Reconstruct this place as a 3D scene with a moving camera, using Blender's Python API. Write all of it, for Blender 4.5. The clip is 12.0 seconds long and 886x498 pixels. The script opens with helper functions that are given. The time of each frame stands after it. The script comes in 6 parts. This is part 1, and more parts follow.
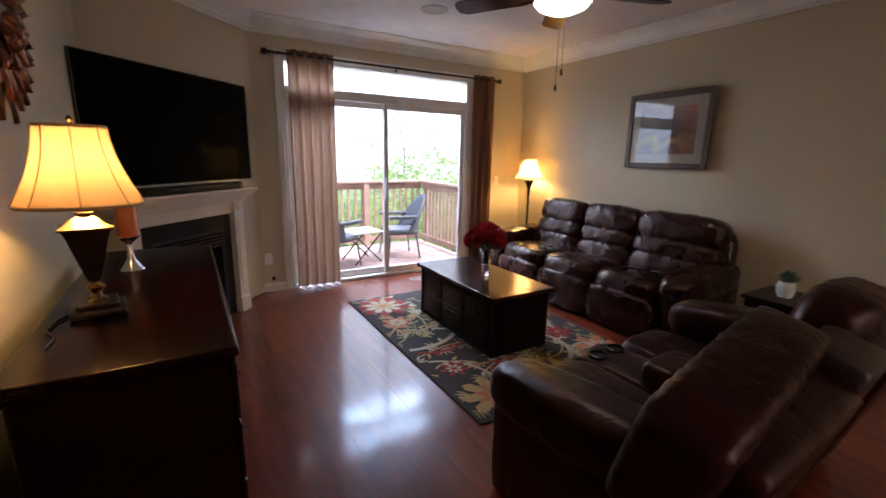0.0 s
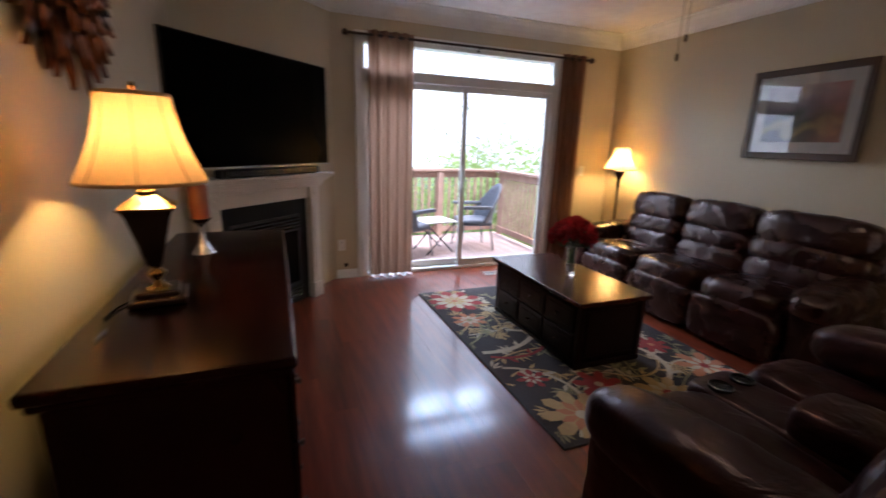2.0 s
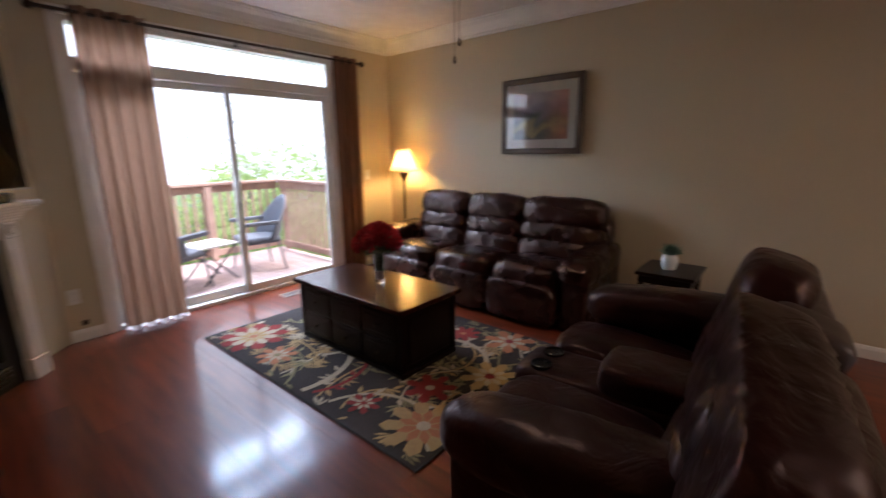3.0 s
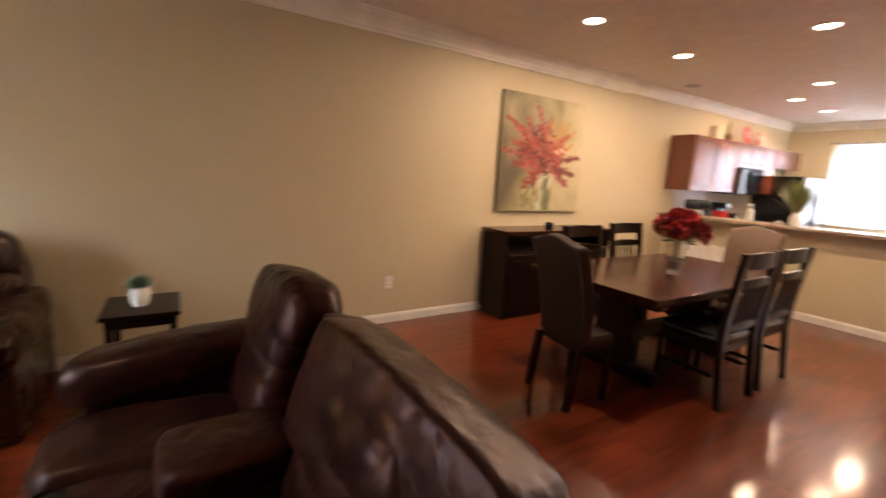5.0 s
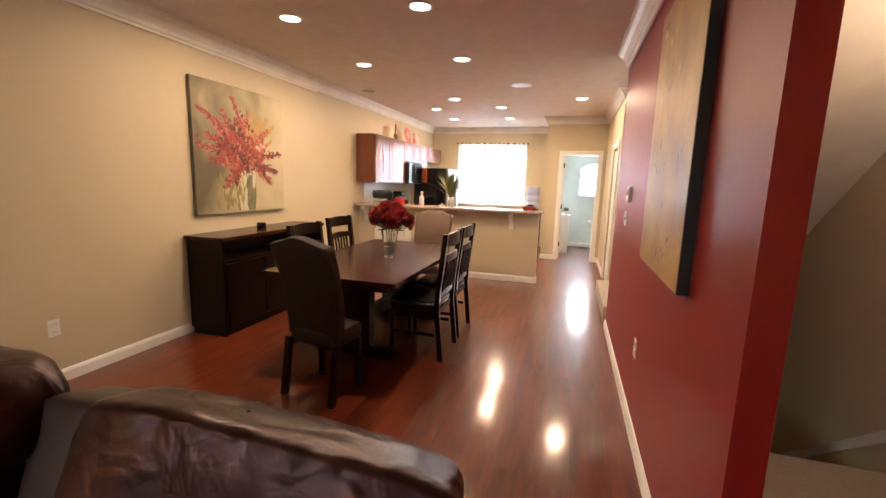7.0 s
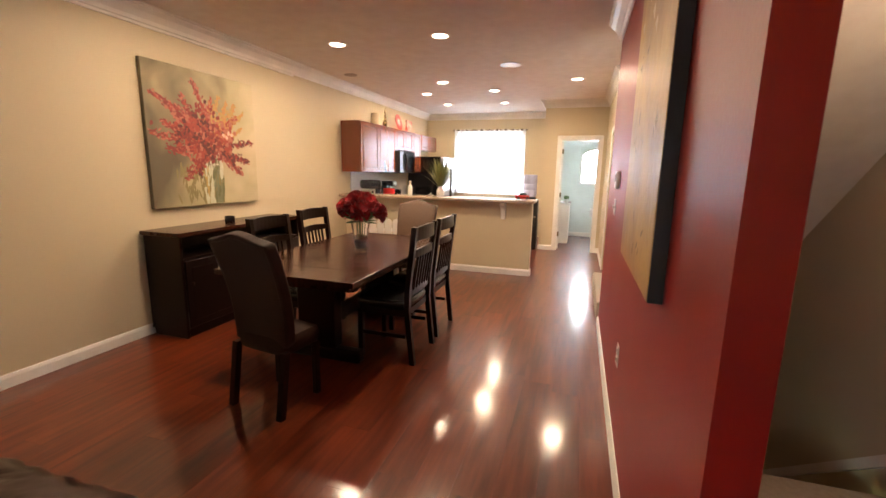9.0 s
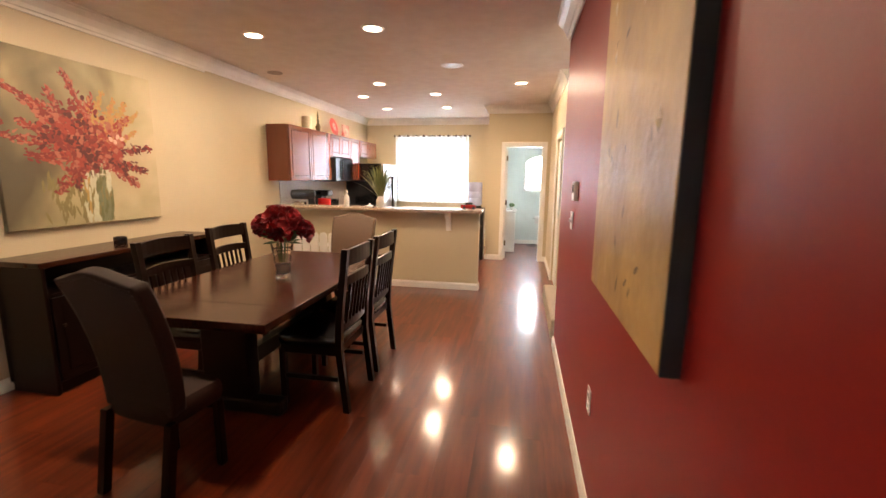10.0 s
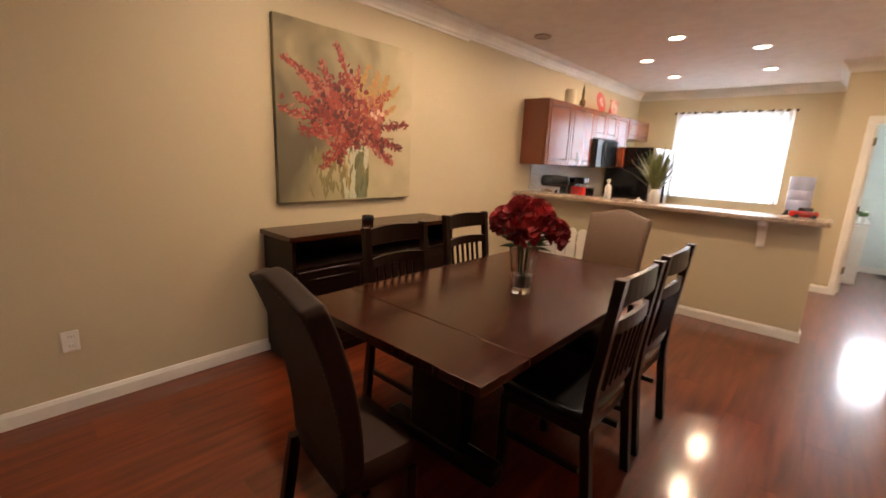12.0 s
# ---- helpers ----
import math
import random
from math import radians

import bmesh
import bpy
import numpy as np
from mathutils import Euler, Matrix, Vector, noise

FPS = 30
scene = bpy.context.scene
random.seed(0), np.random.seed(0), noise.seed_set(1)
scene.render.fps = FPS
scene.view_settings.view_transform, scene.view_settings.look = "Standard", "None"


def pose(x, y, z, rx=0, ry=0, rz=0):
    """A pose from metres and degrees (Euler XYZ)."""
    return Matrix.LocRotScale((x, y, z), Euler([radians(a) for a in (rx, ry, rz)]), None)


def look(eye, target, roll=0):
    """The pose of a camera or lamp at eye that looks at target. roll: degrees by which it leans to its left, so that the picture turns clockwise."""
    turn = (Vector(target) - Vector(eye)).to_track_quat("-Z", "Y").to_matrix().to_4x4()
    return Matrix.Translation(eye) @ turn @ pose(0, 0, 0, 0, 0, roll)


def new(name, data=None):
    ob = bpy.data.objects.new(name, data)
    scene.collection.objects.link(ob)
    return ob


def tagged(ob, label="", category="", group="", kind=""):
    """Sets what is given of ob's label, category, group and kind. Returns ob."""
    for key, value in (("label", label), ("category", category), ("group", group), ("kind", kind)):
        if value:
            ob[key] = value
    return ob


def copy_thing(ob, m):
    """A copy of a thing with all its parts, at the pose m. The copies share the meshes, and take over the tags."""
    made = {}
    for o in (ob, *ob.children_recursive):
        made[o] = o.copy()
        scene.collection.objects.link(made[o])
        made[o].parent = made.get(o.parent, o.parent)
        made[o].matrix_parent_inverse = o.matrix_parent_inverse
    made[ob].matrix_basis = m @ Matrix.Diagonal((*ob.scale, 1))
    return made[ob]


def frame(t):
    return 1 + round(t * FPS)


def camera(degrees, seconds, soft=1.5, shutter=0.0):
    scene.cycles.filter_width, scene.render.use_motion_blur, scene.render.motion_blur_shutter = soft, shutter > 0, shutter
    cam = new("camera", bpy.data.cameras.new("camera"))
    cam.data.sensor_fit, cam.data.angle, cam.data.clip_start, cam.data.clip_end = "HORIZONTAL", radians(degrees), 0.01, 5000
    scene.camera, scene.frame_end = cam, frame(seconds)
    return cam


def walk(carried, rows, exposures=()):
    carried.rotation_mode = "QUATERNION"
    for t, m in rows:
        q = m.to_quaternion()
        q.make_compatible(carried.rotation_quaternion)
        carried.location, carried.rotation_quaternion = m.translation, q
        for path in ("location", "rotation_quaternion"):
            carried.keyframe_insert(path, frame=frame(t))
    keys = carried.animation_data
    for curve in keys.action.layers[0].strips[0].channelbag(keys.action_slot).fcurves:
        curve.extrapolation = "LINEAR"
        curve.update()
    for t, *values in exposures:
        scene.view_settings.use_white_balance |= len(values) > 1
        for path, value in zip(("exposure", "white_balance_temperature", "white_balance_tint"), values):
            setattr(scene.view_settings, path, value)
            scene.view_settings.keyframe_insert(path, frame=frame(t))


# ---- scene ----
cam = camera(92.2, 12.0, soft=1.5, shutter=0.5)
PATH = [
    (0, (0.074, -0.048, 1.474), (1.076, 1.629, 1.045), 1.2),
    (0.5, (0.099, -0.001, 1.455), (0.883, 1.785, 1.014), 0.6),
    (1, (0.108, 0.048, 1.436), (0.563, 1.95, 1.018), -0.1),
    (1.5, (0.111, 0.097, 1.425), (0.532, 1.991, 0.941), 1.0),
    (2, (0.132, 0.225, 1.434), (0.844, 2.031, 0.953), 1.8),
    (2.5, (0.16, 0.33, 1.436), (1.266, 1.928, 0.965), 0.1),
    (4.5, (0.362, 0.933, 1.395), (2.274, 0.451, 1.057), 2.5),
    (5, (0.524, 0.946, 1.435), (2.186, -0.113, 1.094), 3.3),
    (5.5, (0.63, 0.898, 1.464), (1.911, -0.606, 1.153), 0.9),
    (6, (0.687, 0.932, 1.479), (1.593, -0.824, 1.173), 1.4),
    (6.5, (0.769, 1.076, 1.486), (1.436, -0.783, 1.173), 1.5),
    (7, (0.802, 1.175, 1.482), (1.354, -0.721, 1.165), 1.8),
    (9, (0.609, 0.795, 1.468), (1.199, -1.081, 1.104), 1.0),
    (9.5, (0.636, 0.585, 1.474), (1.111, -1.313, 1.061), 1.1),
    (10, (0.696, 0.337, 1.497), (1.042, -1.605, 1.164), 0.7),
    (10.5, (0.751, 0.04, 1.478), (1.438, -1.815, 1.176), 1.8),
    (11, (0.847, -0.228, 1.478), (1.917, -1.901, 1.237), 3.6),
    (11.5, (1.072, -0.384, 1.478), (2.28, -1.946, 1.164), 4.2),
    (12, (1.21, -0.5, 1.468), (2.513, -1.957, 1.043), 2.5),
]
walk(cam, [(t, look(*r)) for t, *r in PATH], [(0, 1.30, 5600, 18), (2.5, 1.12, 5550, 19), (4.5, 2.15, 6700, 18), (5.5, 2.5, 6700, 15), (7, 2.38, 6650, 15), (10.5, 2.32, 6600, 14), (12, 1.95, 6650, 14)])

# ---- exposure, world and light ----
EN, NY, WX, CZ = 4.13, 4.68, -0.44, 2.74

world = bpy.data.worlds.new("overcast")
scene.world = world
world.use_nodes = True
wn = world.node_tree.nodes
sky = wn.new("ShaderNodeTexSky")
sky.sky_type = "NISHITA"
sky.sun_disc = False
sky.sun_elevation = radians(58)
sky.sun_rotation = radians(60)
sky.air_density, sky.dust_density = 1.0, 4.0
wn["Background"].inputs["Strength"].default_value = 0.15
world.node_tree.links.new(sky.outputs[0], wn["Background"].inputs[0])


def sun_lamp(strength, angle):
    d = bpy.data.lights.new("sun", "SUN")
    d.energy, d.angle, d.color = strength, radians(angle), (1, 0.97, 0.92)
    ob = new("sun", d)
    ob.matrix_world = pose(0, 0, 30, 40, 0, 60)
    return ob


sun_lamp(4.6, 14)


def area(name, m, sx, sy, power, color):
    d = bpy.data.lights.new(name, "AREA")
    d.shape, d.size, d.size_y, d.energy, d.color = "RECTANGLE", sx, sy, power, color
    ob = new(name, d)
    ob.matrix_world = m
    return ob


def bulb(name, x, y, z, power, color, r=0.04):
    d = bpy.data.lights.new(name, "POINT")
    d.energy, d.color, d.shadow_soft_size = power, color, r
    ob = new(name, d)
    ob.location = (x, y, z)
    return ob


def spot(name, x, y, z, power, color, angle=120):
    d = bpy.data.lights.new(name, "SPOT")
    d.energy, d.color, d.shadow_soft_size, d.spot_size, d.spot_blend = power, color, 0.06, radians(angle), 0.6
    ob = new(name, d)
    ob.location = (x, y, z)
    return ob


CAN_W = 5.5
WARM, AMBER, DAY = (1.0, 0.75, 0.50), (1.0, 0.61, 0.185), (0.72, 0.86, 1.0)

area("sky_over_deck", look((2.1, 5.75, 3.35), (2.1, 2.6, 0.0)), 2.6, 1.6, 125, DAY)
area("kitchen_daylight", look((2.63, -9.3, 1.6), (2.63, 0, 1.3)), 1.5, 1.5, 22, DAY)
area("bath_daylight", look((0.3, -9.75, 1.7), (0.3, 0, 1.3)), 0.7, 0.9, 13, (0.9, 0.95, 1.0))
CANS = [(1.955, -1.99), (3.07, -2.0), (3.12, -3.4), (1.99, -3.38), (2.64, -5.5), (3.2, -6.38), (2.02, -6.3), (0.74, -5.68), (3.2, -7.6), (2.06, -7.57)]
for cx, cy in CANS:
    d = area("can_light", pose(cx, cy, CZ - 0.012), 0.14, 0.14, CAN_W, WARM)
    d.data.shape = "DISK"
LAMP = (-0.212, 1.65)
FLAMP = (3.93, 4.24)
bulb("table_lamp_light", LAMP[0], LAMP[1], 1.42, 6.0, AMBER, 0.025)
bulb("floor_lamp_light", FLAMP[0], FLAMP[1], 1.29, 15.0, AMBER, 0.07)
bulb("fan_light", 2.02, 1.93, 2.24, 1.1, WARM, 0.12)
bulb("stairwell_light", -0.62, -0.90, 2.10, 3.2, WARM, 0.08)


# ---- materials ----
def mat(name, c1, rough=0.5, metal=0.0, c2=None, scale=8.0, bump=0.0, bscale=60.0, stretch=(1, 1, 1), coat=0.0, rvar=0.08, spec=0.5, per=0.0, detail=4.0, coords="Object"):
    """Two-scale noise colour with fine relief."""
    m = bpy.data.materials.new(name)
    m.use_nodes = True
    nt = m.node_tree
    n, l = nt.nodes, nt.links
    b = n["Principled BSDF"]
    tc = n.new("ShaderNodeTexCoord")
    mp = n.new("ShaderNodeMapping")
    mp.inputs["Scale"].default_value = stretch
    l.new(tc.outputs[coords], mp.inputs[0])
    big = n.new("ShaderNodeTexNoise")
    big.inputs["Scale"].default_value, big.inputs["Detail"].default_value = scale, detail
    l.new(mp.outputs[0], big.inputs["Vector"])
    ramp = n.new("ShaderNodeValToRGB")
    c2 = c2 or tuple(v * 0.85 for v in c1)
    ramp.color_ramp.elements[0].position, ramp.color_ramp.elements[1].position = 0.32, 0.68
    ramp.color_ramp.elements[0].color, ramp.color_ramp.elements[1].color = (*c2, 1), (*c1, 1)
    l.new(big.outputs[0], ramp.inputs[0])
    col = ramp.outputs[0]
    if per:
        oi = n.new("ShaderNodeObjectInfo")
        hs = n.new("ShaderNodeHueSaturation")
        mr = n.new("ShaderNodeMapRange")
        mr.inputs["To Min"].default_value, mr.inputs["To Max"].default_value = 1 - per, 1 + per
        l.new(oi.outputs["Random"], mr.inputs[0])
        l.new(mr.outputs[0], hs.inputs["Value"])
        l.new(col, hs.inputs["Color"])
        col = hs.outputs[0]
        ad = n.new("ShaderNodeVectorMath")
        ad.operation = "ADD"
        sc = n.new("ShaderNodeMath")
        sc.operation = "MULTIPLY"
        sc.inputs[1].default_value = 37.0
        l.new(oi.outputs["Random"], sc.inputs[0])
        l.new(mp.outputs[0], ad.inputs[0])
        l.new(sc.outputs[0], ad.inputs[1])
        l.new(ad.outputs[0], big.inputs["Vector"])
    l.new(col, b.inputs["Base Color"])
    fine = n.new("ShaderNodeTexNoise")
    fine.inputs["Scale"].default_value, fine.inputs["Detail"].default_value = bscale, 3
    l.new(mp.outputs[0], fine.inputs["Vector"])
    rr = n.new("ShaderNodeMapRange")
    rr.inputs["To Min"].default_value, rr.inputs["To Max"].default_value = max(rough - rvar, 0.02), min(rough + rvar, 1)
    l.new(big.outputs[0], rr.inputs[0])
    l.new(rr.outputs[0], b.inputs["Roughness"])
    b.inputs["Metallic"].default_value = metal
    b.inputs["Specular IOR Level"].default_value = spec
    b.inputs["Coat Weight"].default_value = coat
    b.inputs["Coat Roughness"].default_value = 0.12
    if bump:
        bp = n.new("ShaderNodeBump")
        bp.inputs["Strength"].default_value, bp.inputs["Distance"].default_value = bump, 0.004
        l.new(fine.outputs[0], bp.inputs["Height"])
        l.new(bp.outputs[0], b.inputs["Normal"])
    return m


def folds(m, scale=5.0, dist=0.009, strength=0.55):
    """Adds soft gathered folds under the grain."""
    n, l = m.node_tree.nodes, m.node_tree.links
    b = n["Principled BSDF"]
    tc, nz, bp, rp = n.new("ShaderNodeTexCoord"), n.new("ShaderNodeTexNoise"), n.new("ShaderNodeBump"), n.new("ShaderNodeValToRGB")
    nz.inputs["Scale"].default_value, nz.inputs["Detail"].default_value, nz.inputs["Distortion"].default_value = scale, 2.5, 1.6
    rp.color_ramp.elements[0].position, rp.color_ramp.elements[1].position = 0.35, 0.62
    l.new(tc.outputs["Object"], nz.inputs["Vector"])
    l.new(nz.outputs[0], rp.inputs[0])
    l.new(rp.outputs[0], bp.inputs["Height"])
    bp.inputs["Strength"].default_value, bp.inputs["Distance"].default_value = strength, dist
    old = b.inputs["Normal"].links[0].from_node
    l.new(bp.outputs[0], old.inputs["Normal"])


def glow(name, color, strength):
    m = bpy.data.materials.new(name)
    m.use_nodes = True
    b = m.node_tree.nodes["Principled BSDF"]
    b.inputs["Base Color"].default_value = (*color, 1)
    b.inputs["Emission Color"].default_value = (*color, 1)
    b.inputs["Emission Strength"].default_value = strength
    return m


def glassy(name, color=(1, 1, 1), rough=0.0, ior=1.45):
    m = bpy.data.materials.new(name)
    m.use_nodes = True
    b = m.node_tree.nodes["Principled BSDF"]
    b.inputs["Base Color"].default_value = (*color, 1)
    b.inputs["Transmission Weight"].default_value = 1.0
    b.inputs["Roughness"].default_value, b.inputs["IOR"].default_value = rough, ior
    return m


def cloth_glow(name, color, trans=0.5, stripes=0.0):
    """Thin cloth that lets light through."""
    m = bpy.data.materials.new(name)
    m.use_nodes = True
    n, l = m.node_tree.nodes, m.node_tree.links
    out = n["Material Output"]
    n.remove(n["Principled BSDF"])
    d, t, mx = n.new("ShaderNodeBsdfDiffuse"), n.new("ShaderNodeBsdfTranslucent"), n.new("ShaderNodeMixShader")
    tc, nz, rp = n.new("ShaderNodeTexCoord"), n.new("ShaderNodeTexNoise"), n.new("ShaderNodeValToRGB")
    nz.inputs["Scale"].default_value = 90
    rp.color_ramp.elements[0].color = (*[c * 0.86 for c in color], 1)
    rp.color_ramp.elements[1].color = (*color, 1)
    l.new(tc.outputs["Object"], nz.inputs["Vector"])
    l.new(nz.outputs[0], rp.inputs[0])
    l.new(rp.outputs[0], d.inputs[0])
    l.new(rp.outputs[0], t.inputs[0])
    mx.inputs[0].default_value = trans
    l.new(d.outputs[0], mx.inputs[1])
    l.new(t.outputs[0], mx.inputs[2])
    l.new(mx.outputs[0], out.inputs[0])
    return m


M = {}
M["wall"] = mat("wall_beige", (0.515, 0.438, 0.292), 0.55, c2=(0.495, 0.420, 0.280), scale=1.5, bump=0.12, bscale=90)
M["red"] = mat("wall_red", (0.215, 0.007, 0.005), 0.44, c2=(0.21, 0.0072, 0.0052), scale=1.5, bump=0.08, bscale=70, rvar=0.03, spec=0.37)
M["aqua"] = mat("wall_aqua", (0.68, 0.74, 0.71), 0.6, scale=2, bump=0.1, bscale=90)
M["ceil"] = mat("ceiling_texture", (0.72, 0.67, 0.61), 0.9, c2=(0.66, 0.60, 0.54), scale=7, bump=1.0, bscale=8)
M["trim"] = mat("trim_white", (0.78, 0.75, 0.69), 0.35, scale=3, bump=0.03)
M["floor"] = mat("floor_plank", (0.158, 0.0295, 0.0092), 0.34, c2=(0.078, 0.0142, 0.0052), scale=3.0, stretch=(6, 0.6, 1), per=0.13, rvar=0.02, coat=0.0, spec=0.12)
fb = M["floor"].node_tree.nodes["Principled BSDF"].inputs
fb["Coat Weight"].default_value, fb["Coat Roughness"].default_value, fb["Coat IOR"].default_value = 0.90, 0.13, 1.48
M["underfloor"] = mat("underfloor", (0.03, 0.01, 0.006), 0.8)
M["carpet"] = mat("carpet", (0.40, 0.33, 0.25), 0.95, scale=40, bump=0.8, bscale=220)
M["darkwood"] = mat("dark_wood", (0.009, 0.0020, 0.0014), 0.22, c2=(0.006, 0.0014, 0.0010), scale=3, stretch=(1, 1, 1), rvar=0.03, detail=2, spec=0.17)
M["tablewood"] = mat("table_wood", (0.040, 0.0105, 0.0050), 0.21, c2=(0.017, 0.0042, 0.0025), scale=4, stretch=(9, 1, 1), bump=0.006, bscale=30, spec=0.3)
M["blackwood"] = mat("espresso_wood", (0.0070, 0.0026, 0.0019), 0.30, c2=(0.006, 0.0024, 0.0018), scale=4, stretch=(1, 1, 1), rvar=0.02, spec=0.22)
M["leather"] = mat("brown_leather", (0.018, 0.0040, 0.0026), 0.27, c2=(0.012, 0.0027, 0.0018), scale=5, bump=0.22, bscale=38, rvar=0.08, detail=6, spec=0.48)
M["leather2"] = mat("worn_leather", (0.022, 0.0048, 0.0038), 0.32, c2=(0.011, 0.0026, 0.0018), scale=4, bump=0.22, bscale=38, rvar=0.08, detail=6, spec=0.32)
for k, c in (("leather", (1, 0.76, 0.66)), ("leather2", (1, 0.64, 0.62)), ("darkwood", (1, 0.55, 0.42)), ("blackwood", (1, 0.75, 0.65)), ("tablewood", (1, 0.78, 0.66))):
    M[k].node_tree.nodes["Principled BSDF"].inputs["Specular Tint"].default_value = (*c, 1)
folds(M["leather"], 5.5, 0.008, 0.40)
folds(M["leather2"], 6.0, 0.007, 0.40)
# Smooth leather, base greyed to hold the daylight sheen on the console back.
M["smoothleather"] = mat("smooth_leather", (0.030, 0.016, 0.014), 0.42, c2=(0.026, 0.013, 0.011), scale=12, bump=0.15, bscale=90)
M["seam"] = mat("leather_seam", (0.004, 0.0016, 0.0012), 0.6, scale=3)
M["black"] = mat("black_plastic", (0.006, 0.006, 0.007), 0.25, scale=3)
M["fridge_black"] = mat("gloss_black_enamel", (0.006, 0.006, 0.007), 0.12, scale=3, rvar=0.02)
M["matte_black"] = mat("matte_black", (0.008, 0.008, 0.009), 0.6, scale=3, bump=0.1)
M["screen"] = mat("tv_screen", (0.0015, 0.0015, 0.0015), 0.22, scale=2, rvar=0.02, spec=0.02)
M["chrome"] = mat("chrome", (0.7, 0.7, 0.7), 0.15, 1.0, scale=3)
M["brass"] = mat("antique_brass", (0.22, 0.155, 0.07), 0.28, 1.0, c2=(0.10, 0.068, 0.035), scale=12, bump=0.1)
M["bronze"] = mat("dark_bronze", (0.05, 0.03, 0.02), 0.35, 0.8, scale=10)
M["cherry"] = mat("cherry_cabinet", (0.16, 0.040, 0.018), 0.24, c2=(0.145, 0.038, 0.015), scale=2, stretch=(4, 4, 1), bump=0.006, coat=0.5, rvar=0.03)
M["granite"] = mat("laminate_counter", (0.46, 0.36, 0.27), 0.25, c2=(0.20, 0.13, 0.09), scale=45, bump=0.02, detail=8)
M["splash"] = mat("backsplash", (0.62, 0.60, 0.57), 0.35, c2=(0.22, 0.20, 0.19), scale=60, bump=0.05)
M["curtain"] = cloth_glow("curtain_cloth", (0.235, 0.130, 0.080), 0.40)
M["sheer"] = cloth_glow("sheer_cloth", (0.9, 0.9, 0.9), 0.7)
M["shade"] = cloth_glow("shade_cloth", (0.78, 0.50, 0.24), 0.20)
M["linen_shade"] = cloth_glow("linen_shade_cloth", (0.84, 0.66, 0.42), 0.50)
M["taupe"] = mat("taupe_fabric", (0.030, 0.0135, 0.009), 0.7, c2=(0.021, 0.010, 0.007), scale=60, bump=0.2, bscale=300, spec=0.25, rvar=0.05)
M["steel"] = mat("brushed_steel", (0.62, 0.62, 0.63), 0.30, 1.0, c2=(0.55, 0.55, 0.56), scale=3, stretch=(1, 1, 12), rvar=0.04)
M["white"] = mat("white_ceramic", (0.80, 0.79, 0.76), 0.2, scale=4)
M["plastic"] = mat("white_plastic", (0.76, 0.74, 0.70), 0.35, scale=4)
M["glass"] = glassy("clear_glass")
M["pane"] = glassy("window_pane", ior=1.02)
M["redpetal"] = mat("red_petals", (0.36, 0.006, 0.010), 0.6, c2=(0.09, 0.002, 0.004), scale=14)
M["leaf"] = mat("leaf_green", (0.09, 0.16, 0.05), 0.5, c2=(0.04, 0.09, 0.03), scale=20)
M["grass"] = mat("dry_grass_leaf", (0.20, 0.21, 0.07), 0.5, c2=(0.10, 0.13, 0.04), scale=20)
M["deck"] = mat("deck_board", (0.50, 0.36, 0.31), 0.7, c2=(0.38, 0.26, 0.22), scale=3, stretch=(6, 1, 1), bump=0.2)
# Rail wood and foliage colours are paled to suggest outdoor haze.
M["deckrail"] = mat("rail_wood", (0.42, 0.27, 0.20), 0.8, c2=(0.30, 0.18, 0.13), scale=5, bump=0.2)
M["foliage"] = mat("foliage", (0.46, 0.50, 0.38), 0.7, c2=(0.34, 0.40, 0.27), scale=1.5)
M["mumpetal"] = mat("bright_red_petals", (0.42, 0.006, 0.012), 0.6, c2=(0.20, 0.003, 0.006), scale=14)
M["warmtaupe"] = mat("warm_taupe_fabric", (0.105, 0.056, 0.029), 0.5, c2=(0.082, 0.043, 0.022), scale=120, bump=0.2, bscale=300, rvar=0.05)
# Bark lightened so its colour carries the outdoor haze.
M["bark"] = mat("bark", (0.34, 0.31, 0.28), 0.9, scale=8, bump=0.5, bscale=20)
M["ground"] = mat("grass_ground", (0.10, 0.17, 0.05), 0.9, c2=(0.07, 0.11, 0.04), scale=0.5, bump=0.3)
M["firebox"] = mat("firebox_slate", (0.005, 0.005, 0.006), 0.35, scale=5, bump=0.1, bscale=20, spec=0.25)
M["mantel"] = mat("mantel_white", (0.72, 0.66, 0.56), 0.4, scale=3, bump=0.05)
M["candle"] = mat("red_candle", (0.26, 0.03, 0.015), 0.4, c2=(0.36, 0.10, 0.03), scale=6)
M["copper"] = mat("copper_leaf", (0.26, 0.085, 0.026), 0.30, 0.9, c2=(0.030, 0.011, 0.006), scale=9)
M["frost"] = glow("frosted_lamp_glass", (1.0, 0.80, 0.5), 6.0)
M["canglow"] = glow("can_lens", (1.0, 0.88, 0.70), 5.0)


# ---- mesh helpers ----
def thing(name, x=0, y=0, z=0, rz=0, label="", category="", group="", kind=""):
    e = new(name)
    e.empty_display_size = 0.1
    e.matrix_basis = pose(x, y, z, 0, 0, rz)
    return tagged(e, label, category, group, kind)


def part(name, bm, material, parent=None, label="", smooth=False, m=None, kind=""):
    me = bpy.data.meshes.new(name)
    bmesh.ops.recalc_face_normals(bm, faces=bm.faces)
    bm.to_mesh(me)
    bm.free()
    if smooth:
        me.shade_smooth()
    if smooth is True:
        me.set_sharp_from_angle(angle=radians(40))
    for mt in material if isinstance(material, (list, tuple)) else [material]:
        me.materials.append(M[mt] if isinstance(mt, str) else mt)
    ob = new(name, me)
    if parent is not None:
        ob.parent = parent
    if m is not None:
        ob.matrix_basis = m
    return tagged(ob, label, kind=kind)


